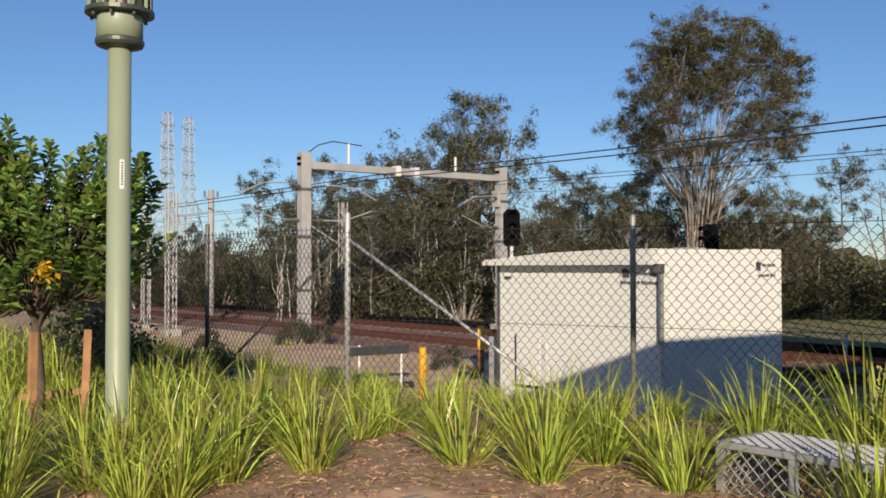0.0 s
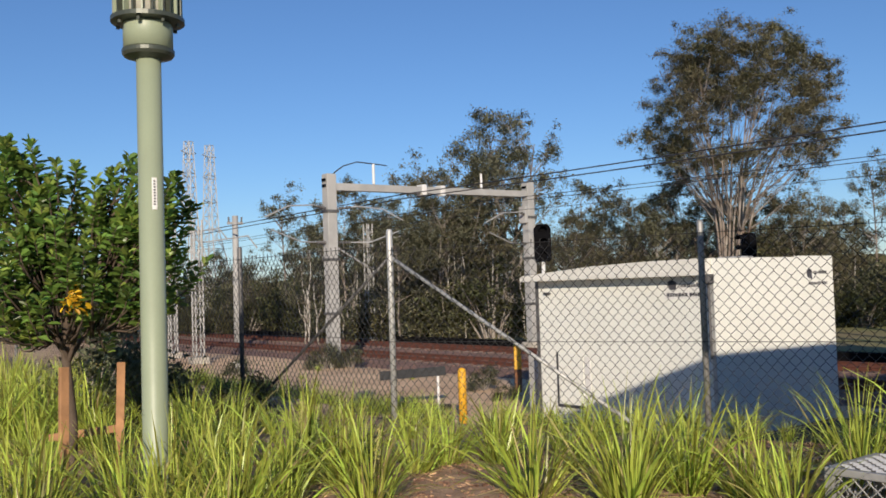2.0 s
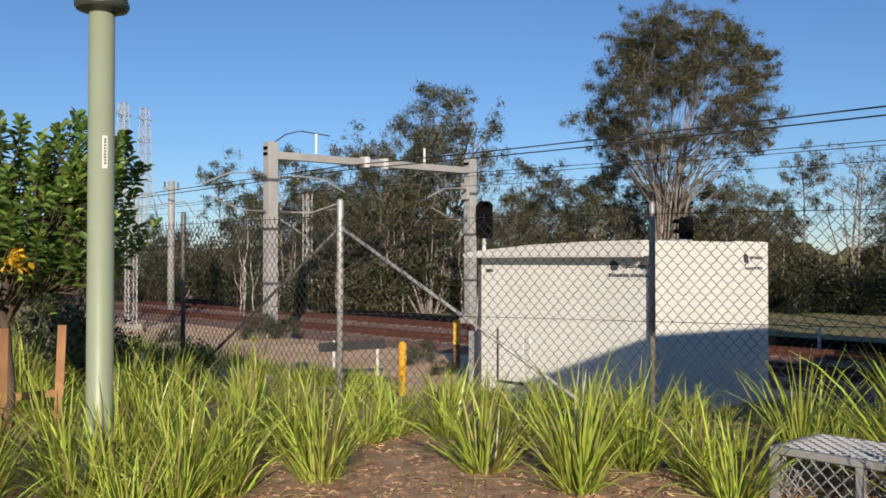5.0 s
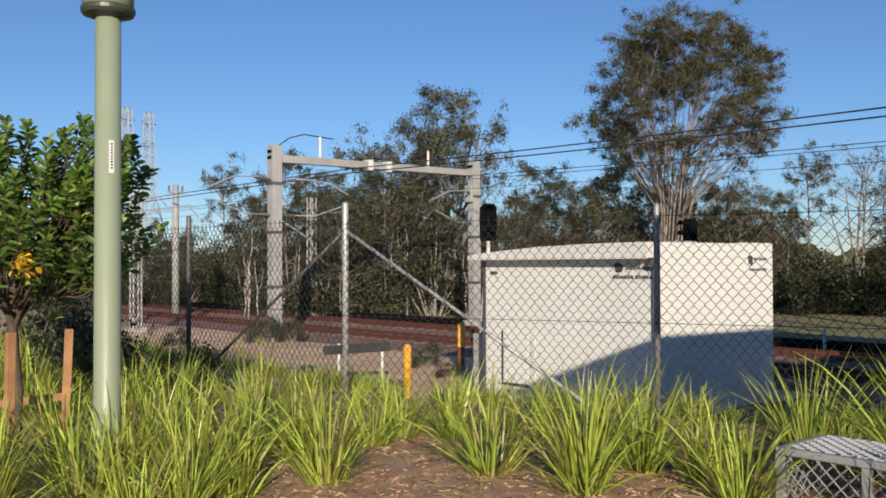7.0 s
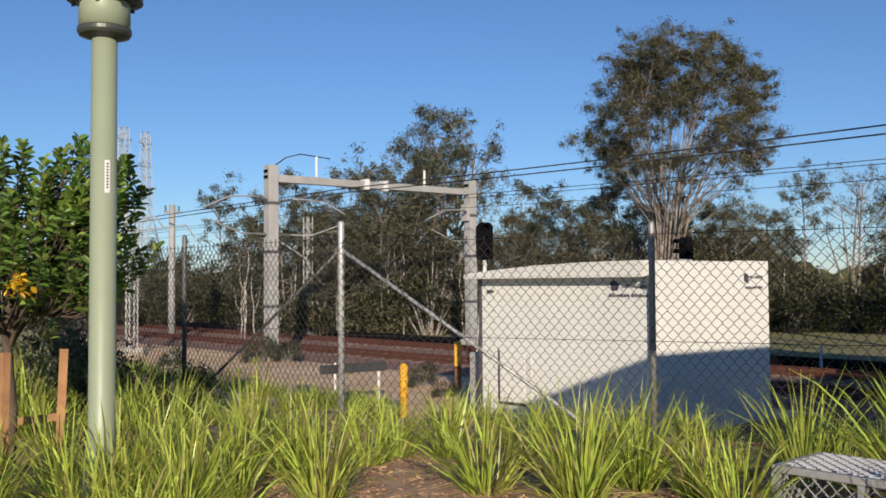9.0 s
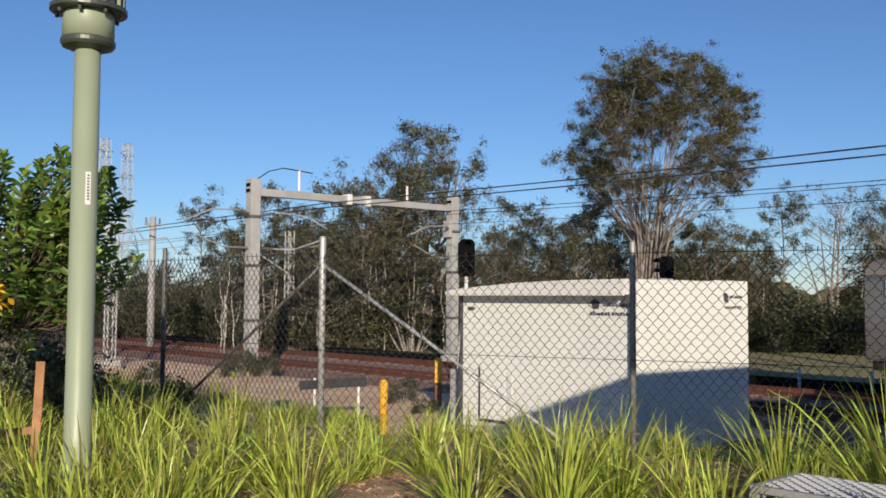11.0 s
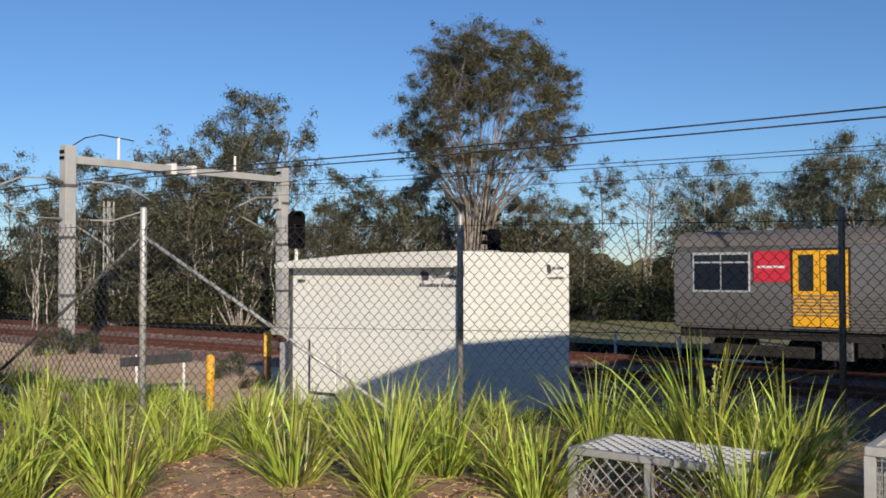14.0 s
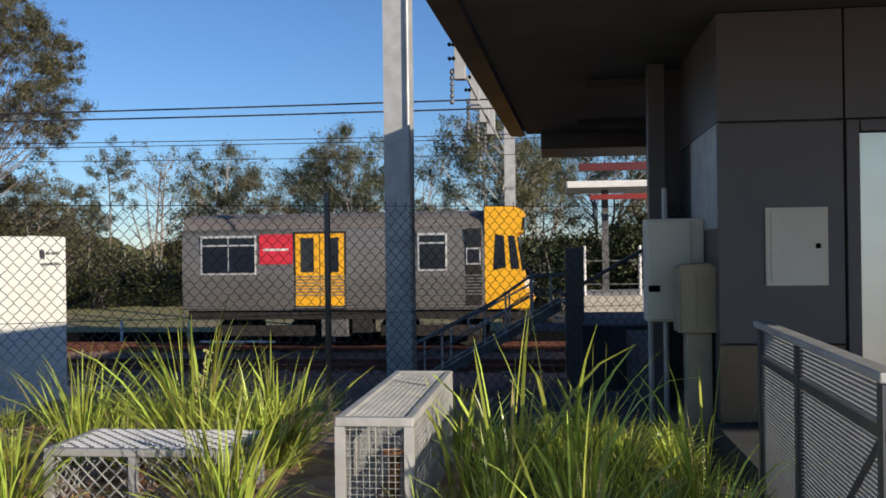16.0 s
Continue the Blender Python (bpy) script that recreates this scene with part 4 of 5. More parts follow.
# ---------------------------------------------------------------- cages over the irrigation valves


def cage(n0, n1, d0, d1, z0, z1, diamond, label):
    t = thing("wire_cage", SITE, label, "wire cage", "wire cages")
    w = 0.045
    zinc = "cage_zinc" if diamond else "cage_pale"
    for n in (n0, n1 - w):
        for d in (d0, d1 - w):
            part("leg", B(n, n + w, d, d + w, z0, z1 - 0.045), zinc, t)
    for n in (n0, n1 - w):
        part("top_rail", B(n, n + w, d0, d1, z1 - 0.044, z1, bevel=0.006), zinc, t)
    for d in (d0, d1 - w):
        part("top_rail", B(n0 + w + 0.001, n1 - w - 0.001, d, d + w, z1 - 0.044, z1, bevel=0.006), zinc, t)
    if (d1 - d0) > 0.8:
        part("leg", B(n0, n0 + w, (d0 + d1) / 2, (d0 + d1) / 2 + w, z0, z1 - 0.045), zinc, t)
    # top grid
    bars = []
    if diamond:
        p = 0.075
        n = n0 + w
        k = 0
        while n < n1 - w:
            bars.append((n, n + 0.007, d0 + w, d1 - w, z1 - 0.016, z1 - 0.008))
            dd = d0 + w + (0.045 if k % 2 else 0.0)
            while dd < d1 - w - 0.05:
                # Tilted and coloured pale so that each strand looks sunlit.
                strand = part("mesh_strand", B(-0.0065, 0.0065, -0.029, 0.029, -0.002, 0.002), "bright_zinc", t)
                strand.matrix_basis = pose(n + 0.014, dd + 0.031, z1 - 0.001, 0, -42, 0)
                dd += 0.09
            n += p * 0.60
            k += 1
        d = d0 + w
        while d < d1 - w:
            bars.append((n0 + w, n1 - w, d, d + 0.007, z1 - 0.017, z1 - 0.009))
            d += p
    else:
        n = n0 + w
        while n < n1 - w:
            bars.append((n, n + 0.004, d0 + w, d1 - w, z1 - 0.012, z1 - 0.007))
            n += 0.02
        d = d0 + w
        while d < d1 - w:
            bars.append((n0 + w, n1 - w, d, d + 0.004, z1 - 0.0115, z1 - 0.0065))
            d += 0.03
    # The slotted top's bars are darkened for the shaded gaps between strands.
    for b in bars:
        part("grid_bar", B(*b), "galv_dark" if diamond else zinc, t)
    # side meshes
    sides = (((n0 + 0.02, d0), (n0 + 0.02, d1)), ((n1 - 0.02, d0), (n1 - 0.02, d1)), ((n0, d0 + 0.02), (n1, d0 + 0.02)), ((n0, d1 - 0.02), (n1, d1 - 0.02)))
    for (an, ad), (bn, bd) in sides:
        bm = bmesh.new()
        a, b = Vector((an, ad, 0)), Vector((bn, bd, 0))
        length, h = (b - a).length, z1 - 0.05 - z0
        way = (b - a).normalized()
        if diamond:
            k, p = -int(h / 0.085) - 1, 0.085
            while k * p < length:
                for flip in (0, 1):
                    u0, v0, u1, v1 = k * p, 0.0, k * p + h, h
                    if u0 < 0:
                        v0, u0 = -u0, 0.0
                    if u1 > length:
                        v1, u1 = v1 - (u1 - length), length
                    if u1 - u0 > 0.02:
                        if flip:
                            u0, u1 = length - u0, length - u1
                        tube(bm, [a + way * u0 + Vector((0, 0, z0 + v0)), a + way * u1 + Vector((0, 0, z0 + v1))], 0.0045, 4, False)
                k += 1
        else:
            u = 0.03
            while u < length:
                tube(bm, [a + way * u + Vector((0, 0, z0)), a + way * u + Vector((0, 0, z0 + h))], 0.0017, 4, False)
                u += 0.032
            v = 0.03
            while v < h:
                tube(bm, [a + Vector((0, 0, z0 + v)), b + Vector((0, 0, z0 + v))], 0.0017, 4, False)
                v += 0.032
        part("side_mesh", bm, zinc, t)
    return t


cage(5.08, 5.68, 1.64, 2.74, 0.12, 0.52, True, "low galvanised cage with diamond mesh sides and slotted top")
cage(4.58, 6.38, 0.54, 0.93, 0.1, 0.80, False, "tall galvanised cage of fine welded mesh")
# valve gear inside the cages
for n, d in ((5.2, 0.75), (5.8, 0.7), (5.35, 2.3)):
    v = thing("irrigation_valve", site(n, d, 0.18), "brown pipe valve inside a wire cage", "valve")
    part("pipe", Tb([(0, 0, -0.1), (0, 0, 0.2), (0.05, 0, 0.26), (0.2, 0, 0.26)], 0.035, 10), "rust", v)
    part("handwheel", Tb([(0.06 * math.cos(a), 0.06 * math.sin(a), 0.32) for a in [2 * math.pi * i / 12 for i in range(13)]], 0.01, 6), "rust", v)

# ---------------------------------------------------------------- train
TN0, TN1 = 22.95, 25.65
tr = thing("train_carriage", SITE, "front section of a grey stainless suburban train carriage with yellow cab end", "train")
# Front section only, ending early to stay out of the leftward views.
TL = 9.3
wd = TN1 - TN0
prof = [(0, 0.19), (-0.03, 0.5), (-0.05, 1.0), (-0.03, 1.7), (0.02, 2.25), (0.10, 2.42), (0.30, 2.56), (0.70, 2.66), (wd / 2, 2.70)]
side_out = [(TN0 + u, z) for u, z in prof[:5]]
full = side_out + [(TN0 + 0.02 + 0.001, 2.251)] + [(TN1 - 0.021, 2.251)] + [(TN0 + wd - u, z) for u, z in prof[:5][::-1]]
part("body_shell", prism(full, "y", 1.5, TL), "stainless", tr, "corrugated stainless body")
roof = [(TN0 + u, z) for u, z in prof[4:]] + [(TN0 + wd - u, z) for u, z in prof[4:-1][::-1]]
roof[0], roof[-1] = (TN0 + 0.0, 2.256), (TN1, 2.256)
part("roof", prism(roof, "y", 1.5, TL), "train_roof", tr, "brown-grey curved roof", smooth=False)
for k in range(11):   # pressed ribs along the lower side
    z = 0.24 + 0.078 * k
    u = TN0 - 0.03 - (0.02 if z > 0.5 else 0.0)
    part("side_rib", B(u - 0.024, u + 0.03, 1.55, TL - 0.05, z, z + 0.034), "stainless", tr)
for k in range(4):
    z = 2.14 + 0.035 * k
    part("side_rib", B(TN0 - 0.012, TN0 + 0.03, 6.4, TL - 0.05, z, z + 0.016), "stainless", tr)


def train_window(d0, d1, z0, z1, panes=2):
    w = part("window", B(TN0 - 0.062, TN0 - 0.03, d0, d1, z0, z1, bevel=0.008), "train_frame", tr, "alloy-framed window with dark panes")
    step = (d1 - d0 - 0.06) / panes
    for k in range(panes):
        a = d0 + 0.04 + step * k
        part("pane", B(TN0 - 0.068, TN0 - 0.0625, a, a + step - 0.03, z0 + 0.05, z1 - 0.27), "glass_dark", w)
        part("top_light", B(TN0 - 0.068, TN0 - 0.0625, a, a + step - 0.03, z1 - 0.23, z1 - 0.06), "glass_dark", w)
    return w


def train_door(d0, d1):
    mid = (d0 + d1) / 2
    part("door_recess", B(TN0 - 0.052, TN0 - 0.02, d0 - 0.05, d1 + 0.05, 0.22, 2.18), "under", tr)
    for a, b in ((d0, mid - 0.012), (mid + 0.012, d1)):
        dr = part("door_leaf", B(TN0 - 0.064, TN0 - 0.0525, a, b, 0.30, 2.12, bevel=0.004), "train_yellow", tr, "yellow sliding door leaf")
        w = (b - a)
        part("door_glass", B(TN0 - 0.070, TN0 - 0.0645, a + w * 0.22, b - w * 0.22, 1.15, 2.02, bevel=0.002), "glass_dark", dr)


train_window(7.33, 8.80, 1.10, 2.10)
train_door(5.05, 6.30)
train_window(3.25, 3.93, 1.15, 2.10, 1)
train_window(2.44, 3.18, 1.15, 2.10, 1)
part("advert_panel", B(TN0 - 0.062, TN0 - 0.03, 6.38, 7.24, 1.36, 2.12), "train_red", tr, "red panel with pale lettering bar")
part("advert_bar", B(TN0 - 0.066, TN0 - 0.0625, 6.48, 7.14, 1.70, 1.76), "label", tr)
cd = part("cab_door", B(TN0 - 0.060, TN0 - 0.03, 1.58, 1.98, 0.30, 2.2, bevel=0.006), "under", tr, "recessed cab side door")
part("cab_door_frame", B(TN0 - 0.066, TN0 - 0.0605, 1.60, 1.96, 1.30, 1.72), "train_frame", cd)
part("cab_door_glass", B(TN0 - 0.072, TN0 - 0.0665, 1.63, 1.93, 1.34, 1.68), "glass_dark", cd)
part("cab_door_glass", B(TN0 - 0.072, TN0 - 0.0665, 1.63, 1.93, 1.78, 2.12), "glass_dark", cd)
# cab end
nose = [(1.498, 0.19), (0.42, 0.19), (0.30, 0.36), (0.50, 0.62), (0.58, 1.05), (0.72, 2.05), (0.62, 2.10), (0.55, 2.62), (0.75, 2.72), (1.498, 2.74)]
part("cab_front", prism([(u, v) for u, v in nose], "x", TN0 - 0.03, TN1 + 0.03), "train_yellow", tr, "bright yellow cab end")
part("cab_side_window", prism([(1.30, 1.15), (0.98, 1.22), (1.02, 2.0), (1.24, 2.05)], "x", TN0 - 0.036, TN0 - 0.031), "glass_dark", tr)
part("cab_corner_window", prism([(0.86, 1.18), (0.64, 1.18), (0.76, 2.0), (0.92, 2.0)], "x", TN0 - 0.036, TN0 - 0.031), "glass_dark", tr)
for a, b in ((TN0 + 0.12, TN0 + 0.85), (TN0 + 0.95, TN1 - 0.95), (TN1 - 0.85, TN1 - 0.12)):
    bm = bmesh.new()
    vs = [bm.verts.new(p) for p in ((a, 0.585, 1.12), (b, 0.585, 1.12), (b, 0.700, 1.98), (a, 0.700, 1.98))]
    vb = [bm.verts.new(v.co + Vector((0, -0.02, 0))) for v in vs]
    bm.faces.new(vs)
    bm.faces.new(vb[::-1])
    for i in range(4):
        bm.faces.new((vs[i], vb[i], vb[(i + 1) % 4], vs[(i + 1) % 4]))
    part("windscreen", bm, "glass_dark", tr)
part("destination_box", B(TN0 + 0.5, TN1 - 0.5, 0.53, 0.56, 2.18, 2.48, bevel=0.005), "glass_dark", tr)
for s in (TN0 + 0.45, TN1 - 0.45):
    part("headlight", Tb([(s, 0.44, 0.75), (s, 0.58, 0.75)], 0.10, 12), "label", tr)
part("coupler", Tb([(24.3, 0.5, -0.15), (24.3, -0.15, -0.15)], 0.11, 10), "under", tr)
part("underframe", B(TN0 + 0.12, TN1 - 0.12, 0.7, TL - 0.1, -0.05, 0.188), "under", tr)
part("pilot", prism([(1.1, -0.6), (0.5, -0.6), (0.35, -0.3), (0.5, 0.0), (1.1, 0.0)], "x", TN0 + 0.3, TN1 - 0.3), "under", tr)
for c in (2.9, 7.2):
    bg = part("bogie", B(TN0 + 0.25, TN0 + 0.42, c - 1.3, c + 1.3, -0.50, -0.22, bevel=0.03), "under", tr)
    for o in (-0.95, 0.95):
        for nn in (23.68, 24.80):
            part("wheel", Tb([(nn, c + o, RAIL_TOP + 0.43), (nn + 0.12, c + o, RAIL_TOP + 0.43)], 0.43, 24), "under", bg)
for d0, d1, z0, m in ((4.4, 4.9, -0.4, "under"), (5.0, 5.7, -0.5, "galv_dark")):
    part("equipment_box", B(TN0 + 0.12, TN0 + 0.7, d0, d1, z0, -0.055, bevel=0.02), m, tr)
part("air_pipe", Tb([(TN0 + 0.1, 6.9, -0.62), (TN0 + 0.1, 8.9, -0.62)], 0.03, 8), "white_paint", tr)

# ---------------------------------------------------------------- plants


def leaf_cloud(seed, clumps, count, length, width, droop=0.5):
    """Vertices, faces and soft normals of many single leaves, scattered in soft clumps (x, y, z, radius, flatness)."""
    rn = np.random.default_rng(seed)
    c = np.array(clumps)
    weight = c[:, 3] ** 2
    c = c[rn.choice(len(c), count, p=weight / weight.sum())]
    way = rn.normal(size=(count, 3))
    way /= np.linalg.norm(way, axis=1, keepdims=True)
    rel = way * np.minimum(np.abs(rn.normal(0, 0.5, count)) + 0.14, 1.15)[:, None]
    p = c[:, :3] + rel * np.stack([c[:, 3], c[:, 3], c[:, 3] * c[:, 4]], 1)
    d = rn.normal(size=(count, 3)) * (1, 1, 0.8) - (0, 0, droop)
    d /= np.linalg.norm(d, axis=1, keepdims=True)
    side = np.cross(d, rn.normal(size=(count, 3)))
    side /= np.linalg.norm(side, axis=1, keepdims=True)
    a = (length * rn.uniform(0.6, 1.4, count))[:, None]
    b = (width * rn.uniform(0.6, 1.4, count))[:, None]
    soft = rel + (0, 0, 0.25) + 0.38 * rn.normal(size=(count, 3))
    soft /= np.linalg.norm(soft, axis=1, keepdims=True)
    flip = (np.cross(d, side) * soft).sum(1) > 0
    side[~flip] *= -1
    vs = np.stack([p - side * b * 0.5, p + d * a, p + side * b * 0.5], 1)
    vs[flip] = vs[flip][:, ::-1]
    return vs.reshape(-1, 3), np.arange(count * 3).reshape(-1, 3), np.repeat(soft, 3, 0)


def leaf_mesh(name, cloud, material, parent):
    vs, fs, nv = cloud
    me = bpy.data.meshes.new(name)
    me.from_pydata(vs.tolist(), [], fs.tolist())
    me.materials.append(M[material])
    me.polygons.foreach_set("use_smooth", [True] * len(me.polygons))
    me.normals_split_custom_set_from_vertices(nv.tolist())
    ob = new(name, me)
    ob.parent = parent
    return ob


def grow_tree(t, seed, height, spread, low, stems, tips, leaves, leaf, bark, foliage, puff=1.0, thick=1.0, offset=0.0, open_base=0.5, fan=0.55, belly=0.38, gaps=0.6, steep=0.6, curve=1.7, lump=0.26, bare=0.0):
    """A eucalypt: slender stems fanning up from the ground, upswept limbs, leaf clumps on an uneven domed shell."""
    rng = random.Random(seed)
    R, zc = spread / 2, height * (low + (1 - low) * belly)
    up, down = height - zc, zc - height * low
    r0 = height * 0.0115 * thick
    bm = bmesh.new()
    lines = []
    for s in range(stems):
        az = 2 * math.pi * (s + rng.uniform(-0.35, 0.35)) / stems
        out, top = R * fan * rng.uniform(0.25, 1.0), zc + up * rng.uniform(0.0, 0.6)
        foot = 0.10 * math.sqrt(stems) * thick * height / 10
        sway = [rng.gauss(0, 0.012 * height) for _ in range(4)]
        def at(f, az=az, out=out, top=top, foot=foot, sway=sway):
            rad = foot + out * max(0, f) ** curve
            return Vector((rad * math.cos(az) + offset * f ** 1.5 + sway[0] * math.sin(3.1 * f) + sway[1] * math.sin(7 * f) * 0.5, rad * math.sin(az) + sway[2] * math.sin(3.1 * f) + sway[3] * math.sin(7 * f) * 0.5, -0.4 + (top + 0.4) * f))
        rs = r0 * rng.uniform(0.7, 1.1)
        tube(bm, [at(f / 7) for f in range(8)], [rs * (1 - 0.78 * f / 7) for f in range(8)], 6, False)
        lines.append((at, top, rs))
    clumps = []
    done = 0
    while done < tips:
        u, az = rng.uniform(-0.8, 1.0), rng.uniform(0, 2 * math.pi)
        rad = rng.uniform(0.76, 1.0) if rng.random() < 0.74 else rng.uniform(0.35, 0.76)
        flat = math.sqrt(1 - u * u)
        d = Vector((flat * math.cos(az), flat * math.sin(az), u))
        rad *= 1 + lump * noise.noise(d * 1.6 + Vector((seed * 3.7, 0, 0)))
        rad = min(rad, 1.06)
        if noise.noise(d * 2.6 + Vector((0, seed * 2.3, 0))) < rng.uniform(-0.5, 0.05) * gaps:
            continue
        if u < bare and flat * rad < open_base or u < 0.25 and rng.random() < 0.25:
            continue
        done += 1
        tip = Vector((offset + d.x * R * rad, d.y * R * rad, zc + u * (up if u > 0 else down) * rad))
        at, top, rs = min(rng.sample(lines, max(1, int(stems * 0.7))), key=lambda q: (q[0](0.75) - tip).length)
        away = math.hypot(tip.x - offset, tip.y)
        f = max(0.46, min(0.97, (tip.z - 0.12 * R - steep * away + 0.4) / (top + 0.4)))
        base = at(f)
        mid = base.lerp(tip, 0.5) + Vector((d.x * R * 0.06, d.y * R * 0.06, rng.uniform(-0.03, 0.03) * height))
        rb = rs * 0.34 * (1.15 - 0.6 * f)
        tube(bm, [base, mid, tip], [rb, rb * 0.6, rb * 0.2], 5, False)
        clumps.append((*tip, R * 0.17 * puff * rng.uniform(0.7, 1.25), rng.uniform(0.6, 0.9)))
        for c in range(3):
            tw = mid.lerp(tip, rng.uniform(0.45, 1.05)) + Vector((rng.gauss(0, 1), rng.gauss(0, 1), rng.uniform(-0.6, 1.0))) * R * 0.13
            tube(bm, [mid.lerp(tip, 0.35 + 0.2 * c), tw], [rb * 0.35, rb * 0.12], 4, False)
            clumps.append((*tw, R * 0.12 * puff * rng.uniform(0.6, 1.2), rng.uniform(0.6, 0.95)))
    part("trunk", bm, bark, t, smooth=True)
    leaf_mesh("crown", leaf_cloud(seed, clumps, leaves, leaf, leaf * 0.40), foliage, t)
    return t


def gum_tree(seed, height, spread, low, stems, tips, leaves, leaf, bark="bark", foliage="gum_leaf", **more):
    t = thing("gum_tree", Matrix.Identity(4), "tall eucalypt with pale stems and ragged olive crown", "tree", "gum trees")
    return grow_tree(t, seed, height, spread, low, stems, tips, leaves, leaf, bark, foliage, **more)


def bush(seed, height, spread, leaves, leaf, foliage="bush_leaf"):
    rng = random.Random(seed)
    t = thing("bush", Matrix.Identity(4), "dense dark-green scrub bush with bare stems", "bush", "scrub bushes")
    bm, clumps = bmesh.new(), []
    for k in range(12):
        az, reach = rng.uniform(0, 6.28), spread * 0.5 * math.sqrt(rng.random())
        tip = Vector((reach * math.cos(az), reach * math.sin(az), height * rng.uniform(0.3, 0.92) * (1 - 0.4 * (2 * reach / spread) ** 2)))
        tube(bm, [(tip.x * 0.15, tip.y * 0.15, -0.3), tip * 0.55, tip], [0.06, 0.04, 0.015], 5, False)
        clumps.append((tip.x, tip.y, tip.z, spread * rng.uniform(0.16, 0.3), 0.8))
        clumps.append((tip.x, tip.y, tip.z * 0.5, spread * rng.uniform(0.15, 0.25), 0.9))
    part("stem", bm, "bark", t, smooth=True)
    leaf_mesh("crown", leaf_cloud(seed, clumps, leaves, leaf, leaf * 0.5, 0.2), foliage, t)
    return t


def at_heading(h, d, z=-1.0, s=1.0, turn=0.0):
    return pose(d * math.sin(radians(h)), d * math.cos(radians(h)), z, 0, 0, turn) @ Matrix.Scale(s, 4)


def plant(proto, h, d, s, turn, sz=1.0, z=-1.0):
    """A copy of a tree at a compass heading and distance from the path's middle, scaled."""
    c = copy_thing(proto, at_heading(h, d, z, 1, turn))
    c.scale = (s, s, s * sz)
    return c


big = thing("gum_tree", at_heading(17.65, 46), "very tall multi-stemmed gum with a domed olive-brown crown", "tree", "gum trees")
grow_tree(big, 52, 15.9, 9.4, 0.44, 15, 200, 145000, 0.105, "bark", "gum_leaf_brown", puff=0.78, thick=0.50, gaps=0.7, lump=0.09, bare=0.42, steep=0.8, curve=2.5, offset=0.95, open_base=0.66, fan=0.74, belly=0.32)
A = gum_tree(5, 9.5, 6.6, 0.50, 5, 80, 17000, 0.13, foliage="gum_leaf_grey", puff=1.0, open_base=0.55, bare=0.2, belly=0.30, lump=0.15)
Bt = gum_tree(8, 8.0, 5.6, 0.18, 4, 80, 20000, 0.13, foliage="gum_leaf_brown", puff=1.35, open_base=0.2, gaps=0.2, lump=0.16)
Ct = gum_tree(15, 8.0, 4.8, 0.22, 3, 66, 17000, 0.13, foliage="gum_leaf_grey", puff=1.3, open_base=0.3, gaps=0.3, lump=0.2)
Dt = gum_tree(23, 9.0, 3.0, 0.35, 1, 34, 5200, 0.12, bark="bark", foliage="gum_leaf_grey", puff=1.7, fan=0.2)
Et = gum_tree(31, 9.0, 5.6, 0.35, 5, 40, 2600, 0.12, bark="bark", foliage="gum_leaf_grey", puff=0.9)
Ft = gum_tree(37, 9.3, 6.6, 0.42, 5, 84, 24000, 0.13, bark="pale_bark", foliage="gum_leaf", puff=1.3, open_base=0.5, gaps=0.4)
placed = set()
stand = [
    (A, 4.5, 56, 1.28, 20), (Bt, 1.3, 49, 1.12, 80), (Bt, -0.9, 53, 1.16, 140), (A, -3.3, 51, 0.74, 200), (Ct, -5.6, 51, 0.98, 60),
    (Dt, -9.4, 63, 1.05, 30), (Ct, 3.4, 52, 1.10, 10), (Bt, 7.6, 53, 0.85, 260), (Ct, 10.0, 58, 1.02, 300), (Bt, 11.8, 50, 0.88, 170),
    (Ct, 13.9, 49, 0.86, 90), (A, 15.6, 51, 0.8, 45), (Bt, 20.4, 51, 0.86, 15), (Bt, 21.7, 50, 0.84, 115), (Bt, 22.8, 56, 0.88, 190), (Dt, 25.7, 62, 1.08, 110),
    (Et, 28.2, 60, 1.0, 200), (Ft, 31.8, 62, 0.95, 0), (Bt, 34.6, 58, 0.95, 60), (Ft, 37.8, 67, 1.0, 120), (Ft, 40.2, 62, 1.08, 200),
    (Et, 43.8, 60, 0.98, 300), (Ft, 48.6, 45, 1.0, 80), (Ft, 51.5, 47, 0.8, 150), (A, 55.5, 50, 1.0, 30), (Bt, 60, 46, 1.1, 75),
    (Ct, -7.8, 56, 0.75, 222), (Bt, -11.5, 64, 0.62, 33), (Ct, -13.5, 70, 0.66, 70), (Bt, -16, 72, 0.66, 11), (Ct, -18.6, 75, 0.62, 42),
    (Bt, -21.5, 70, 0.66, 90), (Bt, 17.2, 60, 0.95, 140), (Ct, 18.9, 56, 0.9, 0), (Ct, 24.0, 64, 0.8, 20), (Bt, 30.2, 66, 0.75, 10), (Bt, 45.7, 64, 0.75, 88), (Ct, 0.2, 47, 0.85, 8), (Ct, -2.2, 46.5, 0.72, 200), (Bt, 9.0, 49, 0.7, 20),
]
for proto, h, d, s, turn in stand:
    if proto not in placed:
        placed.add(proto)
        proto.matrix_basis = at_heading(h, d, -1.0, 1.0, turn)
        proto.scale = (s, s, s * 1.14)
    else:
        plant(proto, h, d, s, turn, 1.14)

b1 = bush(51, 3.6, 4.4, 6200, 0.15)
b2 = bush(52, 2.9, 3.6, 5200, 0.15, "gum_leaf")
b3 = bush(53, 4.6, 3.8, 6200, 0.15)
b4 = bush(54, 4.4, 3.8, 6500, 0.16, "dark_leaf")
b4.matrix_basis = at_heading(65, 45, -1.1)
rg = random.Random(9)
hs = [(-23 + 1.55 * k) for k in range(60)]
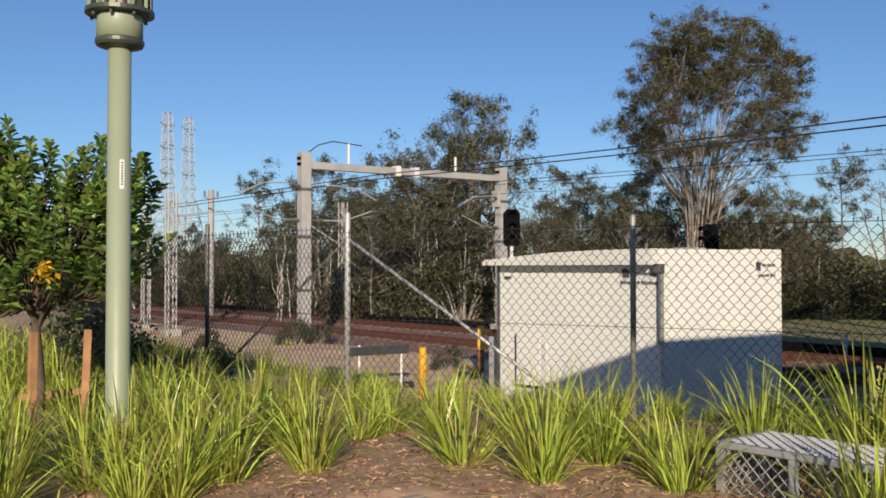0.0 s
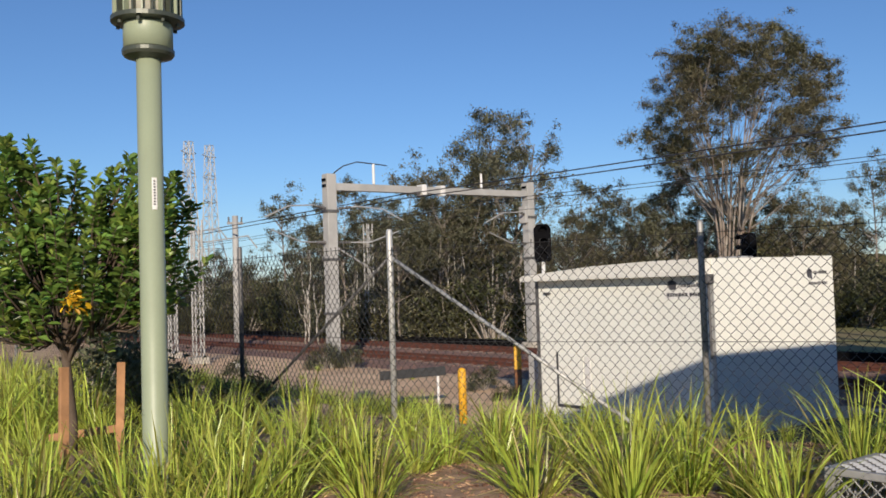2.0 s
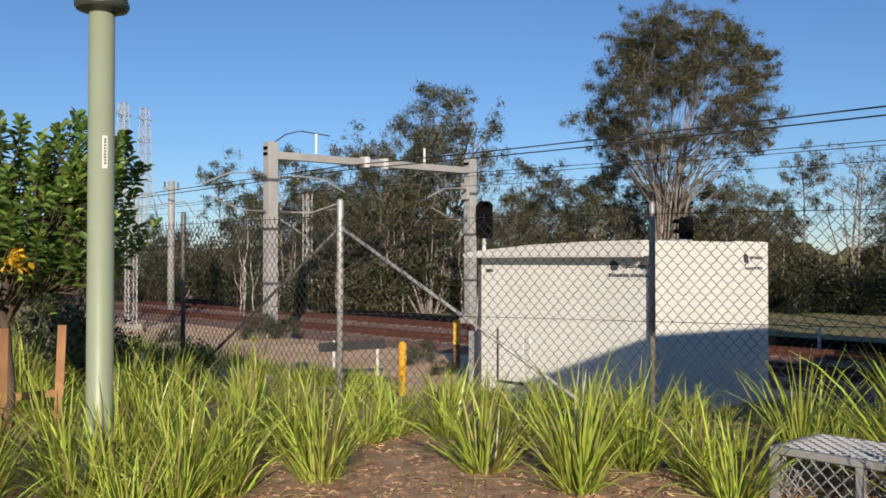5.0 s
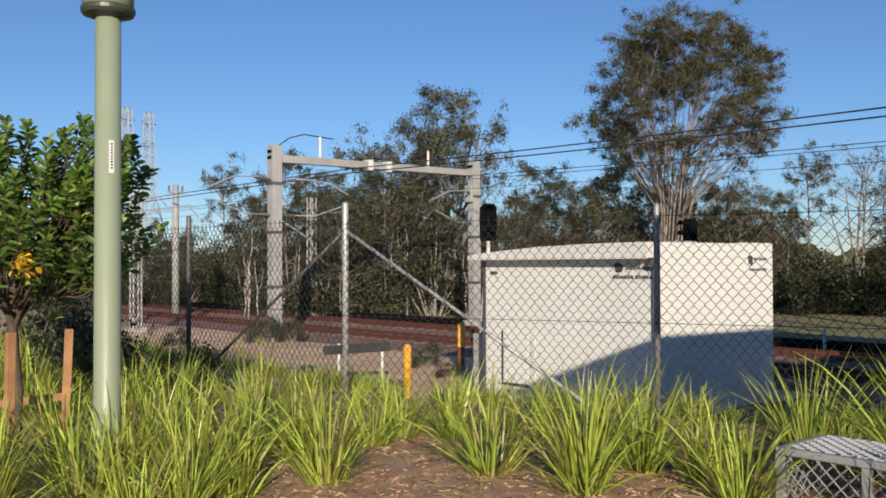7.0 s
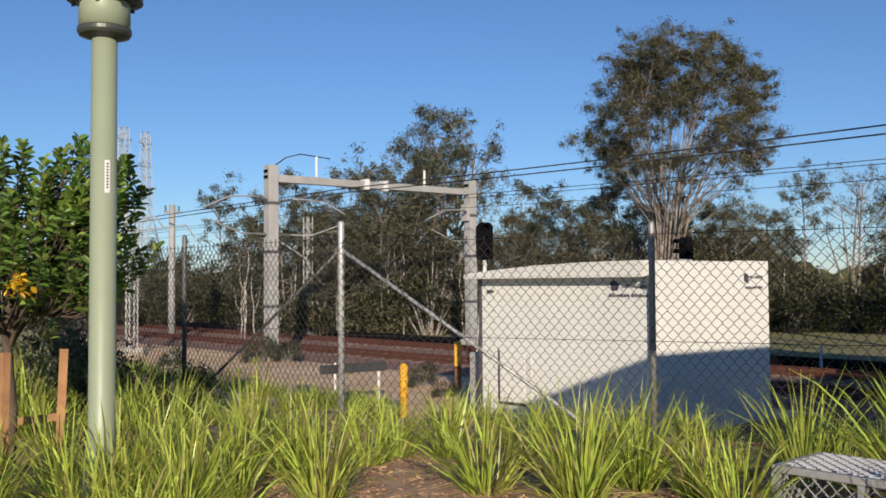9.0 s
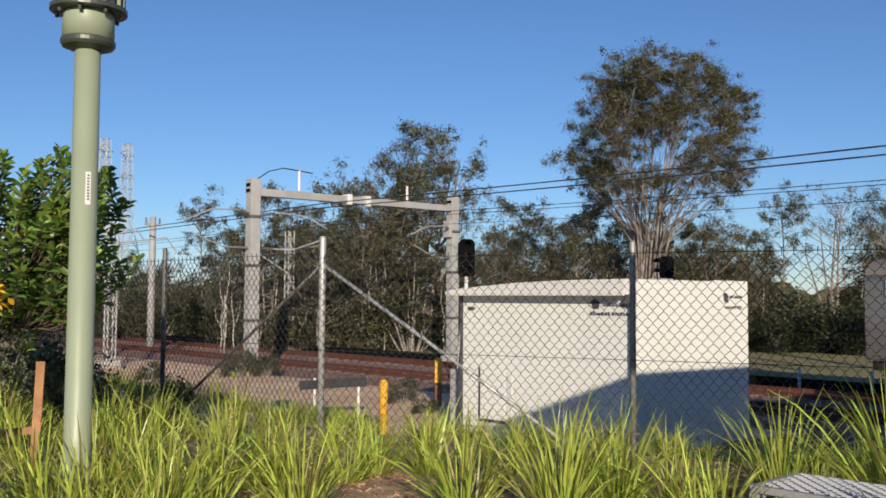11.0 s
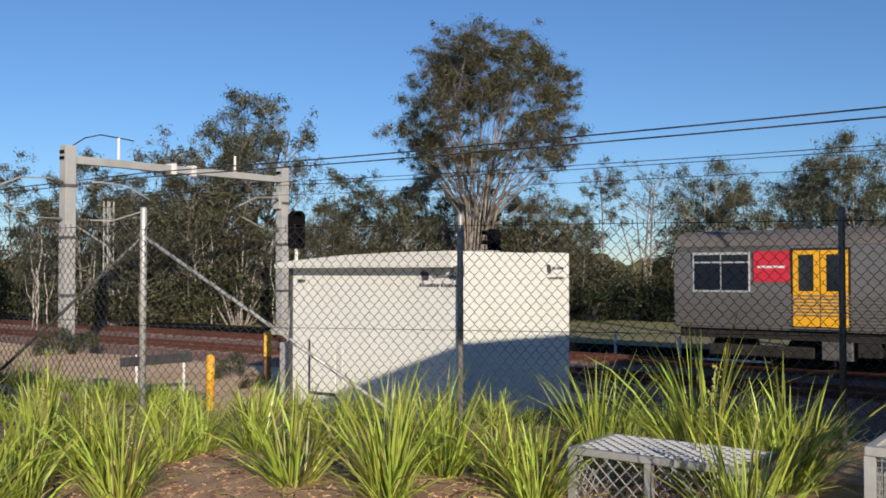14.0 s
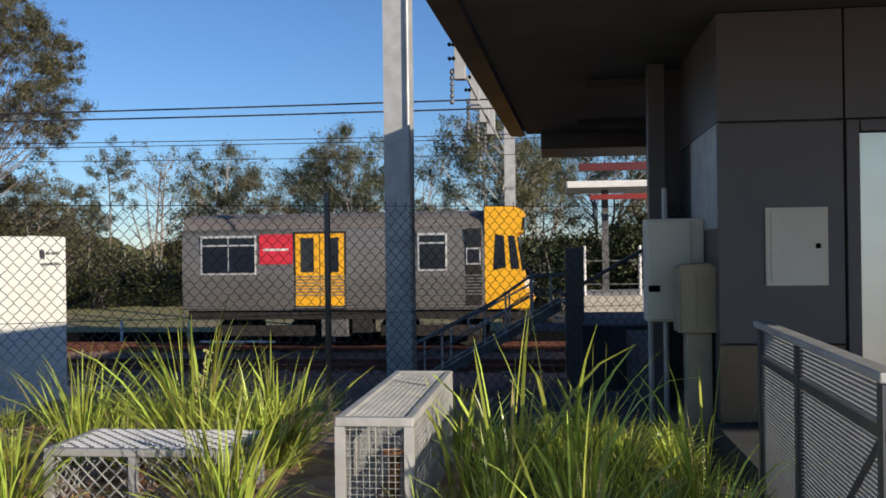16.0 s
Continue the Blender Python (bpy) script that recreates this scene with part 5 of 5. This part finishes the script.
first = {id(b1), id(b2), id(b3)}
for k, h in enumerate(hs):
    pr = rg.choice((b1, b2, b3))
    if h > 29 and k % 5 > 1:
        continue
    base_d = 49 if h < 24 else 54
    if h < -7:
        base_d = 62
    if h > 46:
        base_d = 45
    d, s = base_d + rg.uniform(-2.5, 4), rg.uniform(0.8, 1.25)
    if id(pr) in first:
        first.discard(id(pr))
        pr.matrix_basis = at_heading(h, d, -1.1, 1.0, k * 40)
        pr.scale = (s, s, s)
    else:
        plant(pr, h, d, s, k * 40, z=-1.1)
for k in range(22):
    h = -24 + 4.0 * k + rg.uniform(-1, 1)
    if h > 27 and k % 3:
        continue
    plant(rg.choice((b1, b3)), h, 66 + rg.uniform(-4, 8), rg.uniform(1.1, 1.6), k * 53, z=-1.1)

# second rank filling the wood behind
for k in range(26):
    h = -6.5 + 2.1 * k + rg.uniform(-0.6, 0.6)
    if 23.5 < h < 30 or h > 30 and k % 2:
        continue
    plant(rg.choice((Bt, Ct, Bt)), h, 66 + rg.uniform(-4, 9), rg.uniform(0.78, 1.0), k * 71, 1.0)
for h, d, s in ((24.8, 50, 0.62), (27.3, 51, 0.7), (29.2, 50, 0.75), (44.6, 46, 1.35), (47.2, 44, 1.45), (49.8, 44, 1.2), (43.2, 50, 1.1), (32.6, 47, 0.95), (38.6, 47, 0.9), (52.5, 42, 1.1), (55.5, 44, 1.2), (58.5, 44, 1.3), (62, 44, 1.3), (46, 40, 1.0)):
    plant(b4, h, d, s, h * 9, z=-1.1)

# thin pale trunks standing along the wood's edge
sap = tagged(part("sapling", tube(Tb([(0, 0, -0.3), (0.10, 0.02, 1.2), (0.02, 0.08, 2.4), (0.22, 0.0, 3.6), (0.16, 0.1, 4.8)], [0.042, 0.036, 0.028, 0.02, 0.008], 6), [(0.06, 0.05, 1.8), (-0.22, 0.1, 2.8), (-0.30, 0.0, 4.1)], [0.026, 0.018, 0.006], 5), "pale_bark", smooth=True), "thin pale forked gum sapling at the wood's edge", "sapling", "saplings")
sap.matrix_basis = at_heading(-8.0, 47.5, -1.0)
for k in range(44):
    h = -8.2 + 0.66 * k + rg.uniform(-0.5, 0.5) if k < 27 else 24.5 + 1.3 * (k - 27) + rg.uniform(-0.5, 0.5)
    if 7 < h < 9:
        continue
    c = copy_thing(sap, at_heading(h, (46.0 if k < 27 else 51.5) + rg.uniform(-0.6, 2.4), -1.0, 1, k * 77))
    c.scale = (1, 1, rg.uniform(0.4, 1.0))

# distant wooded skyline
bm = bmesh.new()
for k in range(0, 150):
    h0 = -60 + k
    d = 240
    top = 5.5 + 2.5 * noise.noise((k * 0.35, 0, 0)) + 1.3 * noise.noise((k * 1.3, 5, 0))
    for s in range(2):
        a = radians(h0 + s * 0.5)
        r = 4.0 + 2 * noise.noise((k * 2.1 + s, 9, 0))
        m = Matrix.Translation((d * math.sin(a), d * math.cos(a), top * 0.35 - 1)) @ Matrix.Diagonal((r, r, top * 0.75, 1))
        res = bmesh.ops.create_icosphere(bm, subdivisions=2, radius=1, matrix=m)
        for v in res["verts"]:
            v.co += Vector((0, 0, 1)) * 1.2 * noise.noise(v.co * 0.6)
wood = tagged(part("far_woods", bm, "bush_leaf"), "hazy line of far dark woods on the horizon", "woods", kind="stuff")

# ---- young tree with stakes beside the lamp
def young_tree():
    rng = random.Random(77)
    t = thing("young_tree", pose(-2.72, 7.06, 0.18, 0, 0, 22), "leafy young street tree tied between timber stakes", "tree")
    bm = bmesh.new()
    tube(bm, [(0, 0, -0.2), (0.02, 0.01, 0.5), (-0.02, 0.02, 1.0), (0.0, 0.0, 1.4), (-0.12, 0.03, 2.1)], [0.045, 0.04, 0.034, 0.03, 0.012], 8, False)
    tube(bm, [(-0.02, 0.02, 0.95), (0.12, 0, 1.4), (0.30, 0.0, 1.9)], [0.028, 0.02, 0.01], 7, False)
    shoots = []
    for k in range(350):
        while True:
            x, y, u = rng.uniform(-1, 1), rng.uniform(-1, 1), rng.uniform(-1, 1)
            if x * x + y * y + u * u < 1:
                break
        # two rising leaders with a dip between them, and a skirt of side shoots
        lead = rng.random()
        if lead < 0.27:
            p = Vector((-0.26 + 0.44 * x, 0.40 * y, 2.16 + 0.58 * u))
        elif lead < 0.54:
            p = Vector((0.56 + 0.44 * x, 0.38 * y, 2.06 + 0.54 * u))
        else:
            p = Vector((1.02 * x + 0.12, 0.80 * y, 1.70 + 0.50 * u))
        shoots.append((p, rng.uniform(0.16, 0.30)))
    leaves = {"tree_leaf": ([], []), "tip_leaf": ([], []), "yellow_leaf": ([], [])}
    def leaf(kind, p, way, size):
        vs, fs = leaves[kind]
        side = way.cross(Vector((rng.gauss(0, 0.5), rng.gauss(0, 0.5), 1))).normalized()
        top = side.cross(way).normalized()
        i, w = len(vs), size * rng.uniform(0.22, 0.31)
        vs += [p, p + way * size * 0.4 + side * w + top * w * 0.35, p + way * size * 0.78 + side * w * 0.85 + top * w * 0.2, p + way * size - top * size * 0.10, p + way * size * 0.78 - side * w * 0.85 + top * w * 0.2, p + way * size * 0.4 - side * w + top * w * 0.35]
        fs += [(i, i + 1, i + 2, i + 3), (i, i + 3, i + 4, i + 5)]
    for p, length in shoots:
        out = Vector((p.x * 0.6, p.y * 0.6, 0.9)).normalized()
        base = p - out * length
        stem = Vector((-0.05 + 0.35 * (p.x + 0.05), 0.3 * p.y, max(1.12, base.z - 0.22))) if p.x < 0.15 else Vector((0.16 + 0.35 * (p.x - 0.16), 0.3 * p.y, max(1.2, base.z - 0.2)))
        tube(bm, [stem, stem.lerp(base, 0.6) + Vector((0, 0, -0.03)), base, p], [0.010, 0.007, 0.005, 0.002], 5, False)
        n = rng.randint(15, 22)
        for k in range(n):
            f = (k + 0.5) / n
            az = k * 2.4
            a = Vector((math.cos(az), math.sin(az), 0))
            way = (a * (1.05 - 0.4 * f) + out * (0.05 + 0.75 * f) + Vector((rng.gauss(0, 0.18), rng.gauss(0, 0.18), rng.gauss(0, 0.18)))).normalized()
            young = f > 0.7 and rng.random() < 0.45 or p.z < 1.45 and rng.random() < 0.5
            leaf("tip_leaf" if young else "tree_leaf", base.lerp(p, f), way, rng.uniform(0.07, 0.12) * (1 - 0.2 * f))
    for k in range(46):
        p = Vector((0.04 + rng.gauss(0, 0.035), -0.62 + rng.gauss(0, 0.03), 1.42 + rng.gauss(0, 0.04)))
        leaf("yellow_leaf", p, Vector((rng.gauss(0, 1), rng.gauss(-0.4, 0.6), rng.gauss(0, 0.7))).normalized(), rng.uniform(0.045, 0.07))
    for az in (0.3, 1.5, 2.8, 4.0, 5.2):
        tube(bm, [(0, 0, 0.98), (0.16 * math.cos(az), 0.16 * math.sin(az), 1.22), (0.42 * math.cos(az), 0.40 * math.sin(az), 1.55)], [0.02, 0.013, 0.006], 6, False)
    part("trunk", bm, "bark_dark", t, smooth=True)
    for kind, name, label in (("tree_leaf", "crown", ""), ("tip_leaf", "young_growth", "bright yellow-green young leaves"), ("yellow_leaf", "yellow_foliage", "cluster of bright yellow leaves")):
        me = bpy.data.meshes.new(name)
        me.from_pydata([tuple(v) for v in leaves[kind][0]], [], leaves[kind][1])
        me.materials.append(M[kind])
        ob = new(name, me)
        ob.parent = t
        tagged(ob, label, kind="" if kind == "yellow_leaf" else "stuff")


young_tree()
stake = None
for x, y, z, s, tilt in ((-2.47, 7.5, 1.10, 1, 2), (-2.62, 6.72, 1.13, 1, -2)):
    if stake is None:
        stake = tagged(part("timber_stake", B(-0.033, 0.033, -0.02, 0.02, -1.2, 0, bevel=0.005), "stake"), "square hardwood stake supporting the young tree", "stake", "tree stakes")
        stake.matrix_basis = pose(x, y, z, tilt, tilt, 20)
    else:
        copy_thing(stake, pose(x, y, z, tilt, -tilt, 50))
tie = tagged(part("stake_rail", B(-0.28, 0.28, -0.012, 0.012, -0.03, 0.03, bevel=0.004), "stake"), "timber cross rail between the tree stakes", "stake rail")
tie.matrix_basis = pose(-2.73, 7.42, 0.55, 0, -4, 20)

# ---- strap-leaved grass clumps
def grass_clump(seed, blades, height, spread, dry=0.06, broad=1.0):
    rng = random.Random(seed)
    vs, fs, mi = [], [], []
    for k in range(blades):
        az = rng.uniform(0, 2 * math.pi)
        lean = rng.random() ** 0.85
        r = 0.11 * math.sqrt(rng.random())
        p = Vector((r * math.cos(az), r * math.sin(az), -0.03))
        az += rng.gauss(0, 0.5)
        out = Vector((math.cos(az), math.sin(az), 0))
        side = Vector((-math.sin(az), math.cos(az), 0))
        side = (side + Vector((rng.gauss(0, 0.5), rng.gauss(0, 0.5), rng.gauss(0, 0.25)))).normalized()
        L = height * rng.uniform(0.55, 1.35)
        w = rng.uniform(0.004, 0.0115) * broad
        tilt = 0.02 + spread * lean * rng.uniform(0.7, 1.3)
        curl = (0.25 + 1.2 * lean) * rng.uniform(0.1, 1.5)
        kink = rng.gauss(0, 0.22)
        dead = rng.random() < dry
        i0 = len(vs)
        for s in range(6):
            f = s / 5
            ww = w * (0.75 + 0.5 * f - 0.9 * f * f) if s < 5 else w * 0.08
            vs += [p - side * ww, p + side * ww]
            ang = tilt + curl * f * f
            p = p + (out * math.sin(ang) + Vector((0, 0, math.cos(ang)))) * (L / 5) + side * (kink * f * L / 5)
            if s:
                q = i0 + 2 * s
                fs.append((q - 2, q - 1, q + 1, q))
                mi.append(1 if dead else 0)
    out_meshes = []
    for want, mt, nm in ((0, "blade", "grass_clump"), (1, "blade_dry", "dry_leaf_tuft")):
        me = bpy.data.meshes.new(nm)
        keep = [f for f, q in zip(fs, mi) if q == want]
        used = sorted({i for f in keep for i in f})
        index = {v: k for k, v in enumerate(used)}
        me.from_pydata([tuple(vs[i]) for i in used], [], [tuple(index[i] for i in f) for f in keep])
        me.materials.append(M[mt])
        out_meshes.append(me)
    # two flowering spikes with small pale seed heads
    bm = bmesh.new()
    az, tip = rng.uniform(0, 6.28), height * 0.85
    top = Vector((0.12 * math.cos(az), 0.12 * math.sin(az), tip))
    tube(bm, [(0, 0, 0), top * 0.5, top], [0.005, 0.005, 0.003], 5, False)
    for q in range(26):
        p = top * rng.uniform(0.62, 1.0) + Vector((rng.gauss(0, 0.018), rng.gauss(0, 0.018), 0))
        r = rng.uniform(0.006, 0.011)
        c = [bm.verts.new(p + Vector(o) * r) for o in ((1, 0, 0), (-1, 0, 0), (0, 1, 0), (0, -1, 0), (0, 0, 1), (0, 0, -1))]
        for a, b, d in ((0, 2, 4), (2, 1, 4), (1, 3, 4), (3, 0, 4), (2, 0, 5), (1, 2, 5), (3, 1, 5), (0, 3, 5)):
            bm.faces.new((c[a], c[b], c[d]))
    me = bpy.data.meshes.new("seed_spike")
    bm.to_mesh(me)
    bm.free()
    me.materials.append(M["seed_head"])
    return out_meshes + [me]


protos = [grass_clump(101 + k, n, h, s, broad=1.5 if n < 50 else 1.0) for k, (n, h, s) in enumerate(((140, 0.66, 0.85), (125, 0.60, 0.95), (150, 0.70, 0.80), (115, 0.58, 1.0), (105, 0.74, 0.70), (24, 0.92, 0.70)))]
clump_count = 0


def clump(x, y, k, s, turn):
    global clump_count
    n, d = x * math.cos(radians(38)) + y * math.sin(radians(38)), -x * math.sin(radians(38)) + y * math.cos(radians(38))
    green, dry, spike = protos[k]
    ob = new("grass_clump", green)
    ob.matrix_basis = pose(x, y, ground_z(n, d), 0, 0, turn) @ Matrix.Scale(s, 4)
    shared("dry_leaf_tuft", dry, ob)
    if clump_count % 5 == 0 and k < 5:
        shared("seed_spike", spike, ob)
    clump_count += 1
    tagged(ob, "arching yellow-green strap-leaved grass clump in the mulch", "grass clump", "grass clumps")


# clumps that stand out singly
for k, (x, y, s) in enumerate(((-0.36, 5.98, 0.95), (0.72, 6.15, 1.05), (-1.12, 5.62, 1.0), (0.16, 7.4, 0.85), (1.25, 5.62, 1.05), (-0.95, 6.9, 1.1), (-1.75, 5.55, 1.0), (1.75, 6.1, 0.95),
                               (2.1, 5.3, 0.95), (2.9, 6.1, 1.0), (3.55, 5.75, 1.35), (3.95, 5.35, 1.2), (2.75, 4.05, 0.95), (3.75, 5.1, 1.0), (4.9, 4.5, 0.6), (5.3, 3.6, 0.5), (-2.4, 5.9, 1.0), (-1.3, 4.95, 0.7), (3.3, 3.15, 0.5))):
    clump(x, y, k % 5, s, k * 67)
# thin tall ones beside the cages
for k, (x, y, s) in enumerate(((4.35, 3.15, 0.92), (4.05, 3.30, 0.95), (4.75, 3.30, 0.7), (4.0, 3.6, 0.7))):
    clump(x, y, 5, s, k * 117)
# planted rows between them
rg = random.Random(14)
count = 0
for i in range(22):
    for j in range(12):
        d = 1.2 + i * 0.74 + rg.uniform(-0.18, 0.18)
        n = -1.5 + j * 0.74 + rg.uniform(-0.18, 0.18)
        x, y = n * math.cos(radians(38)) - d * math.sin(radians(38)), n * math.sin(radians(38)) + d * math.cos(radians(38))
        if n > fence_n(d) - 0.15 or (n < 3.85 and d < 4.2) or math.hypot(x, y) < 4.9:
            continue
        if -0.75 < x < 1.0 and y < 6.8:            # the bare patch of mulch
            continue
        if 4.2 < n < 6.7 and 0.1 < d < 1.4 or 3.9 < n < 5.9 and 1.3 < d < 3.1:
            continue
        if math.hypot(x - LX, y - LY) < 0.3 or math.hypot(x + 2.72, y - 7.06) < 0.25:
            continue
        clump(x, y, rg.randrange(5), rg.uniform(0.72, 1.0) * (0.56 if n > fence_n(d) - 1.1 else 1.0), rg.uniform(0, 360))
        count += 1
for i in range(3):
    for j in range(6):
        d, n = -0.9 + i * 0.55 + rg.uniform(-0.12, 0.12), 3.95 + j * 0.5 + rg.uniform(-0.15, 0.15)
        if 4.3 < n < 6.6 and d > 0.3 or (i + j) % 3 == 2 or n > 5.6:
            continue
        x, y = n * math.cos(radians(38)) - d * math.sin(radians(38)), n * math.sin(radians(38)) + d * math.cos(radians(38))
        clump(x, y, rg.choice((5, 5, 3)), rg.uniform(0.5, 0.75), rg.uniform(0, 360))
# low shaded grass beside the building
for i in range(4):
    for j in range(6):
        d, n = -1.0 + i * 0.40 + rg.uniform(-0.12, 0.12), 4.5 + j * 0.46 + rg.uniform(-0.15, 0.15)
        if 4.3 < n < 6.6 and d > 0.25:
            continue
        x, y = n * math.cos(radians(38)) - d * math.sin(radians(38)), n * math.sin(radians(38)) + d * math.cos(radians(38))
        clump(x, y, rg.choice((1, 3)), rg.uniform(0.42, 0.60), rg.uniform(0, 360))
# weeds beyond the fence
for k in range(120):
    d = rg.uniform(2, 17)
    n = fence_n(d) + rg.uniform(0.2, 2.2)
    x, y = n * math.cos(radians(38)) - d * math.sin(radians(38)), n * math.sin(radians(38)) + d * math.cos(radians(38))
    if HN0 - 0.5 < n < HN1 + 0.5 and HD0 - 0.5 < d < HD1 + 0.5:
        continue
    clump(x, y, 3, rg.uniform(0.35, 0.62), rg.uniform(0, 360))
for k, (x, y, s) in enumerate(((-3.1, 9.7, 0.7), (-3.9, 10.6, 0.75), (-2.45, 10.3, 0.48), (1.55, 21.5, 0.25), (2.3, 19.8, 0.22))):
    c = copy_thing(b2 if k < 2 else b1, pose(x, y, 0.0 if k < 3 else -1.05, 0, 0, 50 * k))
    c.scale = (s * 0.55, s * 0.55, s * 0.62)

for k in range(14):
    n, d = rg.uniform(9, 17.5), rg.uniform(14, 30)
    x, y = n * math.cos(radians(38)) - d * math.sin(radians(38)), n * math.sin(radians(38)) + d * math.cos(radians(38))
    clump(x, y, 3, rg.uniform(0.25, 0.5), rg.uniform(0, 360))
for x, y, s in ((-3.9, 31.6, 0.42), (-3.0, 31.9, 0.35), (-6.5, 30.0, 0.3), (1.2, 23.6, 0.3)):
    c = copy_thing(b2, pose(x, y, -1.05, 0, 0, 70))
    c.scale = (s * 0.8, s * 0.8, s * 0.8)

for k, (x, y, s) in enumerate(((-3.3, 8.9, 1.15), (-3.9, 9.3, 1.25), (-4.5, 9.8, 1.2), (-2.9, 9.4, 1.0), (-4.2, 8.6, 1.1), (-5.1, 9.4, 1.2))):
    clump(x, y, k % 5, s, k * 61)

# bark chips and litter on the mulch
bm = bmesh.new()
for k in range(4200):
    x, y = rg.uniform(-1.8, 3.4), rg.uniform(4.9, 8.0)
    n, d = x * math.cos(radians(38)) + y * math.sin(radians(38)), -x * math.sin(radians(38)) + y * math.cos(radians(38))
    if n < 3.7 and d < 4.05:
        continue
    a, b = rg.uniform(0.007, 0.026), rg.uniform(0.004, 0.010)
    m = pose(x, y, ground_z(n, d) + 0.006, rg.uniform(-25, 25), rg.uniform(-25, 25), rg.uniform(0, 360))
    c = [bm.verts.new(m @ Vector((u * a, v * b, w * 0.004))) for w in (-1, 1) for u, v in ((-1, -1), (1, -1), (1, 1), (-1, 1))]
    for q in ((4, 5, 6, 7), (0, 1, 5, 4), (1, 2, 6, 5), (2, 3, 7, 6), (3, 0, 4, 7)):
        bm.faces.new([c[i] for i in q])
tagged(part("bark_chips", bm, "mulch_chip"), "reddish bark chips covering the planting bed", "mulch", kind="stuff")
bm = bmesh.new()
for k in range(620):
    x, y = rg.uniform(-1.6, 3.2), rg.uniform(4.9, 7.6)
    n, d = x * math.cos(radians(38)) + y * math.sin(radians(38)), -x * math.sin(radians(38)) + y * math.cos(radians(38))
    if n < 3.7 and d < 4.05:
        continue
    z = ground_z(n, d) + rg.uniform(0.006, 0.03)
    a, L = rg.uniform(0, 6.28), rg.uniform(0.05, 0.32)
    w = rg.uniform(0.0012, 0.0035)
    dx, dy = math.cos(a), math.sin(a)
    pts = [(x - dx * L / 2, y - dy * L / 2, z), (x, y, z + rg.uniform(0, 0.03)), (x + dx * L / 2, y + dy * L / 2, z)]
    tube(bm, pts, w, 3, False)
lit = tagged(part("mulch_litter", bm, "blade_dry"), "dead straps and twigs strewn over the mulch", "litter", kind="stuff")
